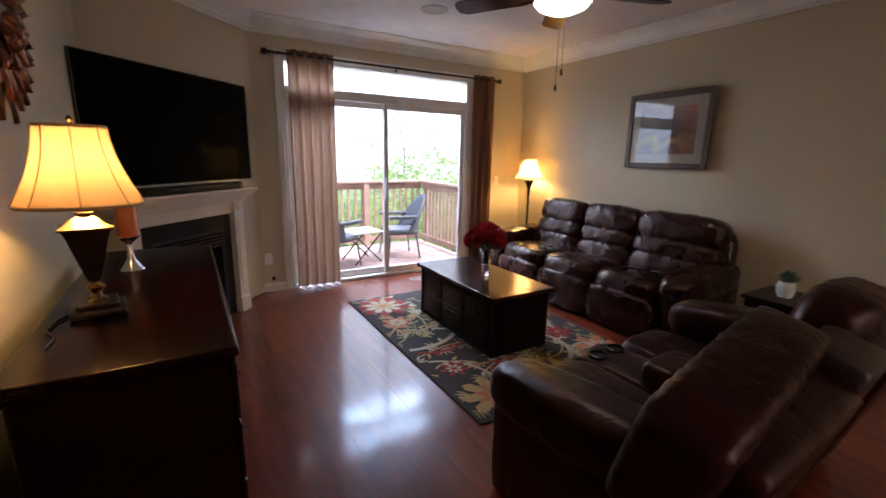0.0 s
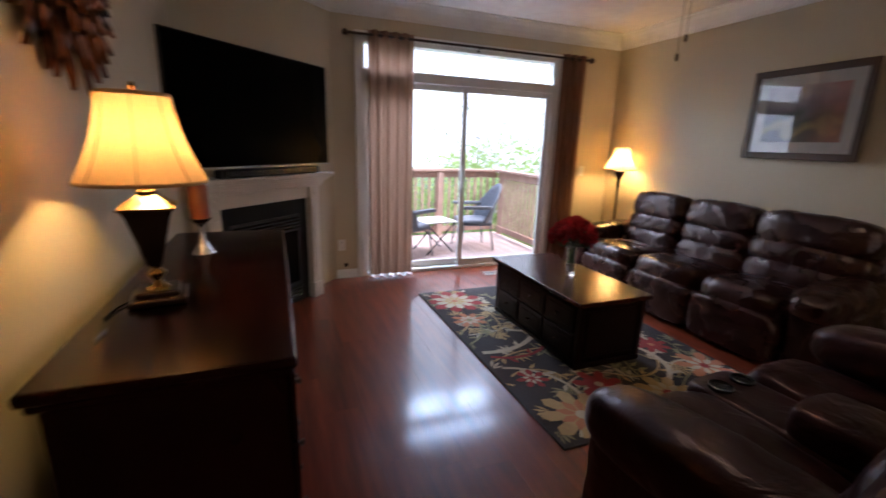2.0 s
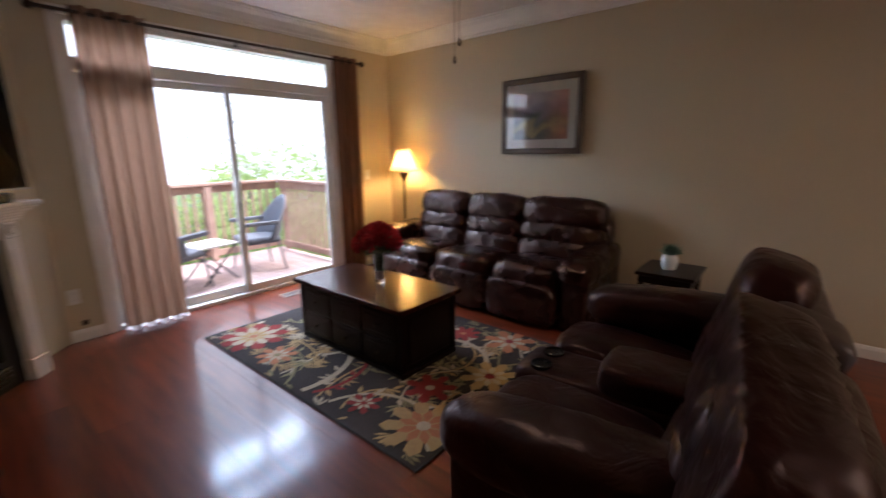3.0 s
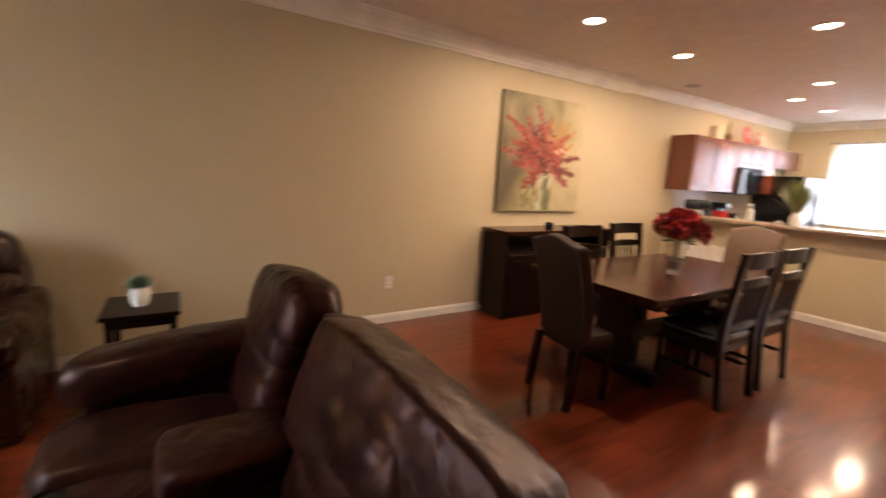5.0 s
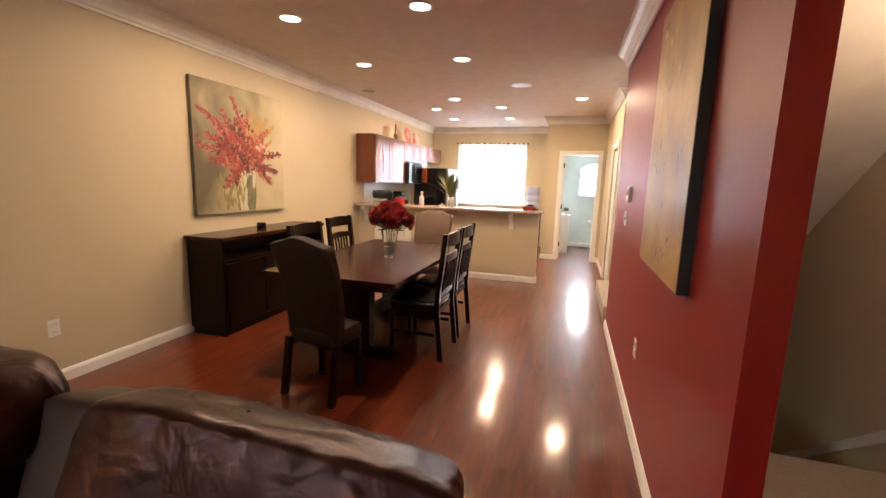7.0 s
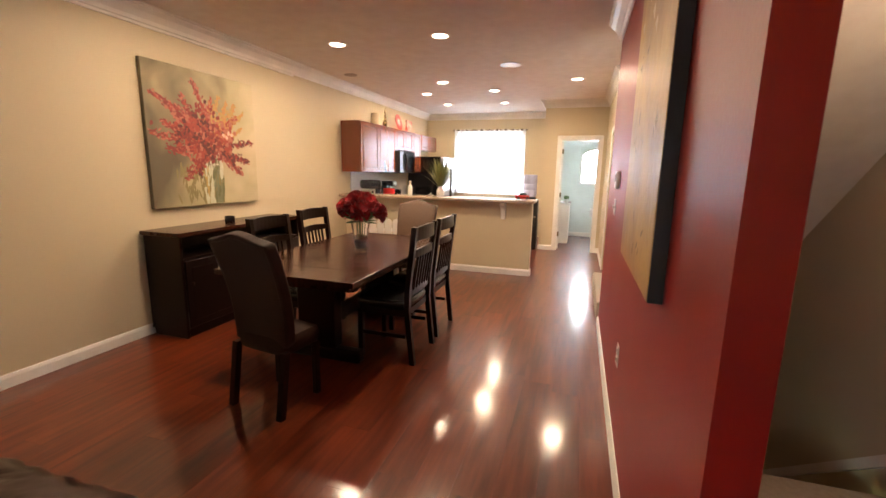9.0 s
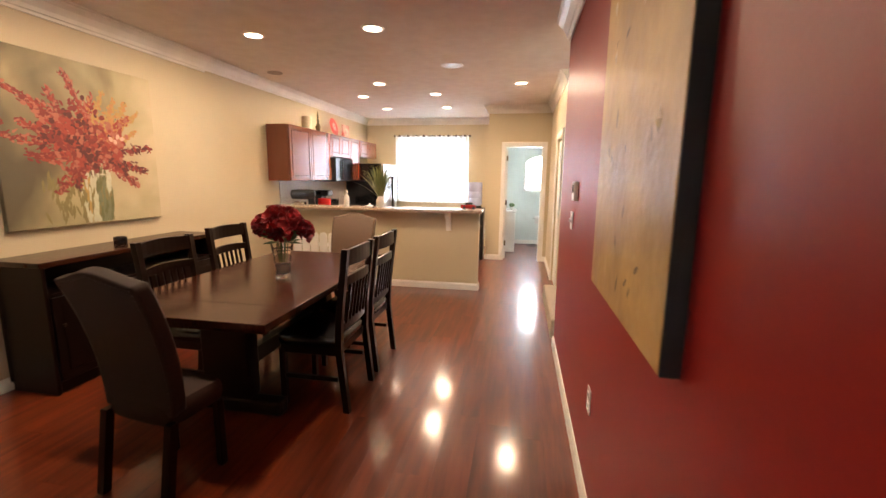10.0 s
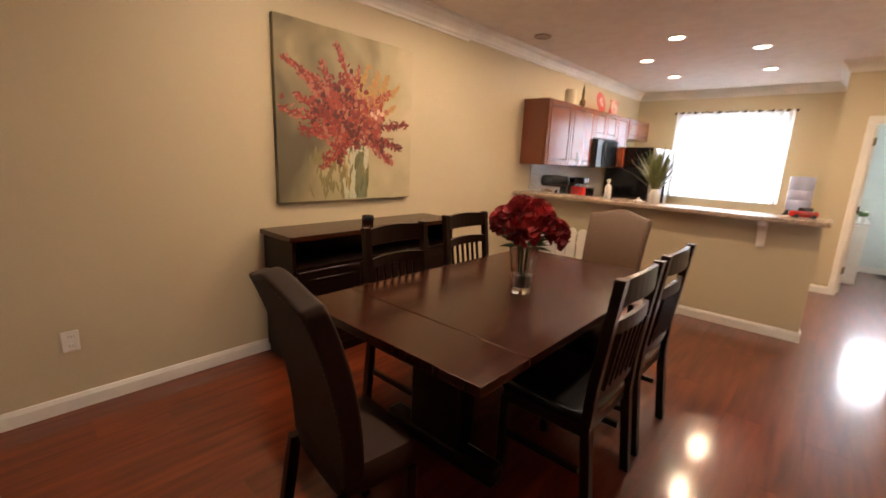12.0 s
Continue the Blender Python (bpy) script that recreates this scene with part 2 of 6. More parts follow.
def box(x0, x1, y0, y1, z0, z1, bevel=0.0, seg=2, bm=None, m=None):
    bm = bm or bmesh.new()
    mt = Matrix.Translation(((x0 + x1) / 2, (y0 + y1) / 2, (z0 + z1) / 2)) @ Matrix.Diagonal((x1 - x0, y1 - y0, z1 - z0, 1))
    vs = bmesh.ops.create_cube(bm, size=1, matrix=(m @ mt) if m else mt)["verts"]
    if bevel:
        es = list({e for v in vs for e in v.link_edges})
        bmesh.ops.bevel(bm, geom=es, offset=bevel, segments=seg, affect="EDGES", profile=0.5)
    return bm


def lathe(profile, n=24, bm=None, m=None):
    """Solid of revolution from (radius, height) pairs."""
    bm = bm or bmesh.new()
    rings = []
    for r, z in profile:
        rings.append([bm.verts.new((max(r, 1e-4) * math.cos(2 * math.pi * i / n), max(r, 1e-4) * math.sin(2 * math.pi * i / n), z)) for i in range(n)])
    for a, b in zip(rings, rings[1:]):
        for i in range(n):
            bm.faces.new((a[i], a[(i + 1) % n], b[(i + 1) % n], b[i]))
    ends = [r for r in (rings[0], rings[-1]) if r[0].co.xy.length > 2e-4]
    if len(profile) > 2 and len(ends) == 2 and abs(profile[0][1] - profile[-1][1]) < 0.02:
        for i in range(n):
            bm.faces.new((rings[-1][i], rings[-1][(i + 1) % n], rings[0][(i + 1) % n], rings[0][i]))
    else:
        for ring in ends:
            bm.faces.new(ring)
    if m:
        bmesh.ops.transform(bm, matrix=m, verts=[v for ring in rings for v in ring])
    return bm


def prism(poly, z0, z1, bm=None, m=None, bevel=0.0):
    """A polygon in xy pulled up from z0 to z1."""
    bm = bm or bmesh.new()
    a = [bm.verts.new((x, y, z0)) for x, y in poly]
    b = [bm.verts.new((x, y, z1)) for x, y in poly]
    bm.faces.new(a[::-1])
    bm.faces.new(b)
    for i in range(len(poly)):
        j = (i + 1) % len(poly)
        bm.faces.new((a[i], a[j], b[j], b[i]))
    if bevel:
        es = list({e for v in a + b for e in v.link_edges})
        r = bmesh.ops.bevel(bm, geom=es, offset=bevel, segments=2, affect="EDGES", profile=0.5)
        vs = list({v for v in bm.verts})
    if m:
        bmesh.ops.transform(bm, matrix=m, verts=bm.verts[:] if bevel else a + b)
    return bm


def tube(p, q, r0, r1=None, n=8, bm=None):
    bm = bm or bmesh.new()
    r1 = r0 if r1 is None else r1
    p, q = Vector(p), Vector(q)
    mt = Matrix.Translation(p) @ (q - p).to_track_quat("Z", "Y").to_matrix().to_4x4()
    return lathe([(r0, 0), (r1, (q - p).length)], n, bm, mt)


def sweep(profile, path, closed=False):
    """Moulding: (distance from the wall, height) pairs along a wall line; the room lies to the left of the path."""
    bm = bmesh.new()
    n = len(path)
    rings = []
    for i in range(n):
        p = Vector(path[i])
        dirs = []
        if closed or i > 0:
            dirs.append((p - Vector(path[i - 1])).normalized())
        if closed or i < n - 1:
            dirs.append((Vector(path[(i + 1) % n]) - p).normalized())
        nm = [Vector((-d.y, d.x)) for d in dirs]
        off = nm[0] if len(nm) == 1 else (nm[0] + nm[1]) / (1 + nm[0].dot(nm[1]))
        rings.append([bm.verts.new((p.x + off.x * d, p.y + off.y * d, z)) for d, z in profile])
    k = len(profile)
    for i in range(n if closed else n - 1):
        a, b = rings[i], rings[(i + 1) % n]
        for j in range(k):
            bm.faces.new((a[j], a[(j + 1) % k], b[(j + 1) % k], b[j]))
    if not closed:
        bm.faces.new(rings[0])
        bm.faces.new(rings[-1][::-1])
    return bm


def pillow(sx, sy, sz, n=10, puff=0.5, wr=0.0, seed=0, m=None, bm=None, p=2.6, droop=0.0, gather=0.0):
    """A stuffed cushion: a rounded block with wrinkles, centred."""
    bm = bm or bmesh.new()
    r = bmesh.ops.create_cube(bm, size=2)["verts"]
    bmesh.ops.subdivide_edges(bm, edges=list({e for v in r for e in v.link_edges}), cuts=n, use_grid_fill=True)
    vs = list({v for f in bm.faces for v in f.verts}) if len(bm.verts) == len(r) else None
    todo = [v for v in bm.verts if not v.tag]
    for v in todo:
        v.tag = True
        c = v.co
        q = (abs(c.x) ** p + abs(c.y) ** p + abs(c.z) ** p) ** (1 / p)
        mx = max(abs(c.x), abs(c.y), abs(c.z))
        k = mx / q
        f = 1 - puff + puff * k
        o = Vector((c.x * f * sx / 2, c.y * f * sy / 2, c.z * f * sz / 2))
        if wr:
            w = noise.noise(Vector((o.x * 9 + seed, o.y * 9, o.z * 9))) + 0.5 * noise.noise(Vector((o.x * 22, o.y * 22 + seed, o.z * 22)))
            o += o.normalized() * w * wr
        if gather:
            e = abs(c.z) ** 3 * (0.35 + 0.65 * noise.noise(Vector((o.x * 5, seed, 1.0))))
            o.y += gather * e * math.sin(o.x * 95 + 5 * noise.noise(Vector((o.x * 9, seed, 3.0)))) * (1 if o.y > 0 else -1)
        if droop:
            o.z -= droop * abs(c.x) ** 3.5
        v.co = (m @ o) if m else o
    return bm


# ---- structure ----
def wall(name, x0, x1, y0, y1, z0=0.0, z1=CZ, material="wall", openings=(), axis="x"):
    """A wall with openings (from, to, bottom, top) along its axis."""
    bm = bmesh.new()
    lo, hi = (x0, x1) if axis == "x" else (y0, y1)
    def piece(a, b, c, d):
        if b - a > 1e-4 and d - c > 1e-4:
            box(*((a, b, y0, y1) if axis == "x" else (x0, x1, a, b)), c, d, bm=bm)
    at = lo
    for a, b, c, d in sorted(openings):
        piece(at, a, z0, z1)
        piece(a, b, z0, c)
        piece(a, b, d, z1)
        at = b
    piece(at, hi, z0, z1)
    return part(name, bm, material, kind="structure")


KS, BW = -9.05, -7.5          # kitchen window wall, bathroom door wall
RX0, RX1, RY0, RY1 = 0.253, 0.345, -3.47, -0.045
wall("wall_east", EN, EN + 0.14, KS - 0.14, NY + 0.14)
SL = (0.97, 3.23, 0.0, 2.40)
wall("wall_north", WX - 0.14, EN, NY, NY + 0.14, openings=[SL])
wall("wall_west", WX - 0.14, WX, 0.44, NY, axis="y")
wall("wall_jog", -1.09, WX, 0.30, 0.44)
wall("wall_stair_west", -1.09, -0.95, -5.0, 0.30, -2.2, CZ, axis="y")
wall("wall_red", RX0, RX1, RY0, RY1, 0.0, CZ, "red", axis="y")
wall("wall_stair_south", -0.95, 0.2, -5.14, -5.0, 0)
wall("wall_closet", 0.06, 0.2, -7.5, -5.14, openings=[(-6.05, -5.25, 0.0, 2.04)], axis="y")
wall("wall_bath", 0.06, 1.29, BW - 0.12, BW, openings=[(0.33, 0.98, 0.0, 2.05)])
wall("wall_bath_side", 1.17, 1.29, KS - 0.14, BW - 0.12, axis="y")
KW = (1.86, 3.41, 0.95, 2.30)
wall("wall_south", 1.29, EN, KS - 0.14, KS, openings=[KW])
wall("wall_closet_back", -0.70, -0.60, -7.5, -5.14, axis="y")
wall("bath_wall_north", 0.062, 1.168, BW - 0.13, BW - 0.123, material="aqua", openings=[(0.33, 0.98, 0.0, 2.05)])
wall("bath_wall_east", 1.155, 1.168, -9.6, BW - 0.13, material="aqua", axis="y")
wall("bath_wall_west", -0.75, -0.62, -9.6, BW - 0.13, material="aqua", axis="y")
wall("bath_wall_corner", -0.62, 0.06, BW - 0.13, BW, material="aqua")
wall("bath_wall_south", -0.75, 1.17, -9.74, -9.6, material="aqua", openings=[(-0.02, 0.62, 1.2, 2.0)])
# diagonal wall of the fireplace corner
DG = Vector((1, 1, 0)).normalized()
def diag(u, d=0.0, z=0.0):
    """Point on the fireplace wall: u metres to the right along it, d metres out of it."""
    return Vector((WX, 3.56, z)) + DG * u + Vector((DG.y, -DG.x, 0)) * d
DM = Matrix.Translation((WX, 3.56, 0)) @ pose(0, 0, 0, 0, 0, 45)
part("wall_fireplace", box(0.0, 2.0, 0.0, 0.1, 0, CZ, m=DM), "wall", kind="structure")

# ceiling, floor bed, ground
bm = box(-1.09, EN + 0.14, -0.78, NY + 0.14, CZ, CZ + 0.12)
box(RX0, EN + 0.14, -9.74, -0.78, CZ, CZ + 0.12, bm=bm)
box(-1.09, RX0, -9.74, -3.6, CZ, CZ + 0.12, bm=bm)
part("ceiling", bm, "ceil", kind="structure")
bm = bmesh.new()
vs = [bm.verts.new(p) for p in [(-0.95, -3.6, 0.43), (RX0, -3.6, 0.43), (RX0, -0.78, CZ), (-0.95, -0.78, CZ), (-0.95, -3.6, 0.62), (RX0, -3.6, 0.62), (RX0, -0.78, CZ + 0.2), (-0.95, -0.78, CZ + 0.2)]]
for f in ((0, 1, 2, 3), (7, 6, 5, 4), (0, 4, 5, 1), (1, 5, 6, 2), (2, 6, 7, 3), (3, 7, 4, 0)):
    bm.faces.new([vs[i] for i in f])
part("stair_soffit", bm, "ceil", kind="structure")
bm = box(RX0, EN, KS, NY, -0.12, -0.012)
box(-0.95, RX0, -1.5, 0.30, -0.12, -0.012, bm=bm)
box(WX, RX0, 0.30, NY, -0.12, -0.012, bm=bm)
box(-0.75, RX0, -9.6, -3.47, -0.12, -0.012, bm=bm)
box(RX0, 1.17, -9.6, KS, -0.12, -0.012, bm=bm)
floor = part("floor", bm, "underfloor", kind="structure")

# crown moulding and baseboards
CROWN = [(0.0, 2.585), (0.014, 2.585), (0.018, 2.605), (0.028, 2.612), (0.036, 2.64), (0.065, 2.685), (0.095, 2.71), (0.10, 2.722), (0.115, 2.727), (0.118, 2.74), (0.0, 2.74)]
BASE = [(0.0, 0.0), (0.014, 0.0), (0.014, 0.066), (0.009, 0.08), (0.005, 0.09), (0.0, 0.092)]
def mould(name, prof, path):
    return part(name, sweep([(d + 0.001, z) for d, z in prof], path), "trim", kind="structure")
dr = (WX + (NY - 3.56), NY)
mould("crown_moulding", CROWN, [(EN, -4.0), (EN, NY), dr, (WX, 3.56), (WX, 0.30), (-0.95, 0.30)])
CROWN_LOW = [(d * 0.85, CZ - (CZ - z) * 0.85) for d, z in CROWN]
mould("crown_moulding", CROWN_LOW, [(0.2, -5.0), (0.2, BW), (1.29, BW), (1.29, KS), (EN, KS), (EN, -4.0)])
mould("crown_moulding", CROWN, [(RX1, RY1 + 0.0), (RX1, RY0)])
mould("baseboard", BASE, [(EN, -5.21), (EN, NY), (3.30, NY)])
mould("baseboard", BASE, [(0.90, NY), dr])
mould("baseboard", BASE, [(WX, 3.50), (WX, 0.30), (-0.95, 0.30)])
mould("baseboard", BASE, [(RX1, RY1), (RX1, RY0)])
mould("baseboard", BASE, [(0.2, -6.11), (0.2, BW), (0.27, BW)])
mould("baseboard", BASE, [(1.04, BW), (1.29, BW), (1.29, -8.0)])
mould("baseboard", BASE, [(-0.62, -9.6), (1.155, -9.6)])


def casing(name, x0, x1, top, y, w=0.07, d=0.016, out=1, bottom=0.0, axis="x"):
    """Door casing round an opening, on the face at y."""
    bm = bmesh.new()
    y0, y1 = sorted((y + 0.001 * out, y + d * out))
    for a, b, c, e in ((x0 - w, x0, bottom, top), (x1, x1 + w, bottom, top), (x0 - w, x1 + w, top, top + w)):
        if axis == "x":
            box(a, b, y0, y1, c, e, 0.004, 1, bm)
        else:
            box(y0, y1, a, b, c, e, 0.004, 1, bm)
    return part(name, bm, "trim", kind="structure")


casing("bath_door_casing", 0.33, 0.98, 2.05, BW)
bm = box(0.33, 0.345, BW - 0.125, BW, 0, 2.05)
box(0.965, 0.98, BW - 0.125, BW, 0, 2.05, bm=bm)
box(0.345, 0.965, BW - 0.125, BW, 2.035, 2.05, bm=bm)
part("bath_door_jamb", bm, "trim", kind="structure")
casing("closet_casing", -6.05, -5.25, 2.04, 0.2, axis="y")

# half wall with the bar
BY0, BY1, BX = -5.36, -5.22, 1.215
bm = box(BX, EN - 0.002, BY0, BY1, 0, 1.045)
part("half_wall", bm, "wall", kind="structure")
mould("baseboard", BASE, [(BX, BY0), (BX, BY1), (EN, BY1)])

# stairs: carpeted flight up at the far end, flight down beside the red wall
bm = bmesh.new()
for i in range(4):
    box(-0.949, 0.365 - 0.25 * i, -4.995, -3.62, 0.19 * i + (0.001 if i else 0), 0.19 * (i + 1), 0.02, 2, bm)
part("stairs_up", bm, "carpet", kind="structure")
bm = bmesh.new()
for i in range(9):
    y = -1.5 - 0.235 * i
    box(-0.949, RX0 - 0.001, y - 0.255, y, -0.19 * (i + 1) - 0.2, -0.19 * (i + 1), 0.015, 2, bm)
part("stairs_down", bm, "carpet", kind="structure")
part("wall_stair_end", box(-0.949, RX0 - 0.001, -3.62, -3.5, -2.2, 0.42), "wall", kind="structure")
part("wall_below_red", box(RX0, RX1, RY0, -1.5, -2.2, -0.13), "wall", kind="structure")
bm = bmesh.new()
def skirt(x, y0, y1, w, t):
    z = lambda y: 0.21 + 0.81 * (y + 1.57)
    a = [bm.verts.new(p) for p in [(x, y0, z(y0) - w), (x, y1, z(y1) - w), (x, y1, z(y1)), (x, y0, z(y0))]]
    b = [bm.verts.new(p.co + Vector((t, 0, 0))) for p in a]
    bm.faces.new(a)
    bm.faces.new(b[::-1])
    for i in range(4):
        bm.faces.new((a[i], b[i], b[(i + 1) % 4], a[(i + 1) % 4]))
skirt(-0.949, -3.5, -1.45, 0.07, 0.02)
part("stair_skirt", bm, "trim", kind="structure")

# slider door frame with transom
slider = thing("sliding_door", 2.10, NY + 0.07, 0, 0, "white-framed sliding glass patio door with a transom window above it, closed", "glass door")
slider["kind"] = "structure"
def frame_bm(x0, x1, z0, z1, w, y0, y1, bot=None):
    bm = box(x0, x0 + w, y0, y1, z0, z1, 0.004, 1)
    box(x1 - w, x1, y0, y1, z0, z1, 0.004, 1, bm)
    box(x0 + w, x1 - w, y0, y1, z1 - w, z1, 0.004, 1, bm)
    box(x0 + w, x1 - w, y0, y1, z0, z0 + (bot or w), 0.004, 1, bm)
    return bm
part("outer_frame", frame_bm(-1.129, 1.129, 0.0, 2.399, 0.035, -0.075, 0.06), "trim", slider)
part("transom_bar", box(-1.094, 1.094, -0.085, 0.055, 2.03, 2.13, 0.008, 2), "trim", slider)
for nm, x0, x1, y in (("fixed_panel", -1.09, 0.05, 0.012), ("sliding_panel", -0.02, 1.09, -0.035)):
    p = part(nm, frame_bm(x0, x1, 0.036, 2.03, 0.055, y - 0.018, y + 0.018, 0.075), "trim", slider)
    g = part("pane", box(x0 + 0.056, x1 - 0.056, y - 0.003, y + 0.003, 0.112, 1.974), "pane", p)
    g.visible_shadow = False
g = part("pane", box(-1.09, 1.09, 0.0, 0.006, 2.131, 2.363), "pane", slider)
g.visible_shadow = False
part("handle", box(-0.012, 0.012, -0.085, -0.055, 0.95, 1.2, 0.006), "plastic", slider)
bm = box(-1.195, -1.13, -0.088, -0.071, 0, 2.46, 0.004, 1)
box(1.13, 1.195, -0.088, -0.071, 0, 2.46, 0.004, 1, bm)
box(-1.13, 1.13, -0.088, -0.071, 2.40, 2.46, 0.004, 1, bm)
part("casing", bm, "trim", slider)

# kitchen window
kwin = thing("window_1", (KW[0] + KW[1]) / 2, KS - 0.07, 0, 0, "kitchen window glaring white behind a thin sheer curtain", "window", kind="structure")
hw = (KW[1] - KW[0]) / 2
part("window_frame", frame_bm(-hw + 0.001, hw - 0.001, KW[2] + 0.001, KW[3] - 0.001, 0.05, -0.03, 0.03), "trim", kwin)
part("meeting_rail", box(-hw + 0.052, hw - 0.052, -0.02, 0.02, 1.6, 1.64), "trim", kwin)
g = part("pane", box(-hw + 0.051, hw - 0.051, -0.003, 0.003, KW[2] + 0.051, KW[3] - 0.051), "pane", kwin)
g.visible_shadow = False
bwin = thing("window_2", 0.30, -9.67, 0, 0, "arched bathroom window glowing with daylight", "window", kind="structure")
part("window_frame", frame_bm(-0.319, 0.319, 1.201, 1.999, 0.035, -0.03, 0.03), "trim", bwin)
g = part("pane", box(-0.283, 0.283, -0.003, 0.003, 1.237, 1.963), "pane", bwin)
g.visible_shadow = False
# arched head: corner infill of the opening
bm = bmesh.new()
for s in (-1, 1):
    pts = [(s * 0.319, 1.999), (s * 0.319, 1.74)] + [(s * 0.319 * math.cos(a), 1.74 + 0.22 * math.sin(a)) for a in np.linspace(0.15, 1.45, 8)] + [(s * 0.02, 1.999)]
    prism(pts, 0, 0.03, bm)
part("arch_head", bm, "aqua", bwin, m=Matrix(((1, 0, 0, 0), (0, 0, 1, 0.04), (0, 1, 0, 0), (0, 0, 0, 1))))


# ---- living room ----
def dresser():
    t = thing("dresser", -0.12, 1.912, 0, 0, "dark cherry wooden chest of drawers with a moulded polished top", "dresser")
    w, d, h = 1.52, 0.50, 0.955
    bm = box(-0.235, 0.275, -w / 2 + 0.0, w / 2, h - 0.03, h, 0.012, 3)
    box(-0.225, 0.262, -w / 2 + 0.015, w / 2 - 0.015, h - 0.052, h - 0.03, 0.006, 1, bm)
    part("top", bm, "darkwood", t)
    part("body", box(-0.215, 0.25, -w / 2 + 0.04, w / 2 - 0.04, 0.08, h - 0.053, 0.005, 1), "darkwood", t)
    bm = box(-0.222, 0.262, -w / 2 + 0.025, w / 2 - 0.025, 0.0, 0.08, 0.008, 2)
    part("plinth", bm, "darkwood", t)
    for col in range(2):
        for row in range(4):
            y0 = -w / 2 + 0.06 + col * (w / 2 - 0.06)
            z0 = 0.10 + row * 0.198
            dr = part("drawer", box(0.251, 0.268, y0 + 0.01, y0 + w / 2 - 0.08, z0, z0 + 0.185, 0.005, 2), "darkwood", t)
            for s in (0.2, 0.75):
                part("knob", lathe([(0.010, 0), (0.005, 0.004), (0.005, 0.008), (0.010, 0.012), (0.008, 0.016), (0, 0.017)], 12, m=pose(0.268, y0 + (w / 2 - 0.07) * s, z0 + 0.09, 0, 90, 0)), "bronze", dr)
    return t


def shade(name, parent, r0, r1, z0, z1, n=12, mat_="shade", scallop=0.0, square=0.0):
    """Bell shade of flared panels with piping."""
    bm = bmesh.new()
    rings = []
    N, K = n * 6, 12
    for k in range(K + 1):
        s = k / K
        r = r0 + (r1 - r0) * (1 - (1 - s) ** 1.7)
        ring = []
        for i in range(N):
            a = 2 * math.pi * i / N
            q = 1 - scallop * abs(math.sin(a * n / 2)) ** 0.5 if scallop else 1
            q *= 1 + 0.012 * math.cos(a * n)
            ring.append(bm.verts.new((r * q * math.cos(a), r * q * math.sin(a), z0 + (z1 - z0) * s)))
        rings.append(ring)
    for a, b in zip(rings, rings[1:]):
        for i in range(N):
            bm.faces.new((a[i], a[(i + 1) % N], b[(i + 1) % N], b[i]))
    ob = part(name, bm, mat_, parent, smooth=True)
    bm = bmesh.new()
    for z, r in ((z0, r0), (z1, r1)):
        lathe([(r * 1.005, z - 0.005), (r * 1.02, z), (r * 1.005, z + 0.005), (r * 0.99, z)], N, bm)
    for i in range(n):
        a = 2 * math.pi * i / n
        prev = None
        for k in range(K + 1):
            s = k / K
            r = (r0 + (r1 - r0) * (1 - (1 - s) ** 1.7)) * 1.018
            p = (r * math.cos(a), r * math.sin(a), z0 + (z1 - z0) * s)
            if prev:
                tube(prev, p, 0.0022, n=5, bm=bm)
            prev = p
    part("piping", bm, mat("shade_piping", (0.42, 0.25, 0.10), 0.7), ob)
    return ob


def table_lamp():
    t = thing("table_lamp", LAMP[0], LAMP[1], 0.956, 8, "dark urn table lamp with a lit cream bell shade", "lamp")
    sq = math.radians(45)
    bm = box(-0.072, 0.072, -0.072, 0.072, 0, 0.02, 0.006, 2)
    box(-0.055, 0.055, -0.055, 0.055, 0.02, 0.038, 0.006, 2, bm)
    part("base", bm, "bronze", t)
    part("stem", lathe([(0.034, 0.037), (0.017, 0.05), (0.012, 0.063), (0.024, 0.075), (0.025, 0.084), (0.012, 0.097), (0.015, 0.105)], 20), "brass", t, smooth=True)
    bm = lathe([(0.021, 0.105), (0.030, 0.126), (0.048, 0.176), (0.074, 0.252), (0.085, 0.273)], 4, m=pose(0, 0, 0, 0, 0, 45))
    part("urn", bm, "bronze", t)
    part("urn_cap", lathe([(0.094, 0.273), (0.098, 0.280), (0.074, 0.290), (0.043, 0.307), (0.026, 0.315)], 4, m=pose(0, 0, 0, 0, 0, 45)), "brass", t)
    part("neck", lathe([(0.024, 0.313), (0.026, 0.323), (0.012, 0.332), (0.019, 0.344), (0.020, 0.353), (0.009, 0.361), (0.009, 0.395), (0.005, 0.40), (0.004, 0.59), (0.009, 0.60), (0.004, 0.612)], 20), "brass", t, smooth=True)
    bm = bmesh.new()
    pts = [(-0.07, 0.0, 0.005), (-0.10, -0.05, 0.004), (-0.12, -0.13, 0.004), (-0.10, -0.20, 0.004), (-0.115, -0.27, 0.004)]
    for p, q in zip(pts, pts[1:]):
        tube(p, q, 0.003, n=6, bm=bm)
    part("cord", bm, "black", t)
    shade("shade", t, 0.158, 0.086, 0.349, 0.580, 8)
    return t


def candle_holder():
    t = thing("candle_holder", -0.17, 2.21, 0.956, 0, "slender metal candle holder with a thick red candle on the dresser", "candle holder")
    bm = lathe([(0.045, 0), (0.04, 0.006), (0.014, 0.05), (0.008, 0.11), (0.016, 0.12), (0.040, 0.143), (0.042, 0.148), (0.0, 0.146)], 20)
    part("holder", bm, "chrome", t, smooth=True)
    part("candle", lathe([(0.038, 0.149), (0.039, 0.275), (0.033, 0.287), (0.01, 0.282)], 20), "candle", t, smooth=True)
    return t


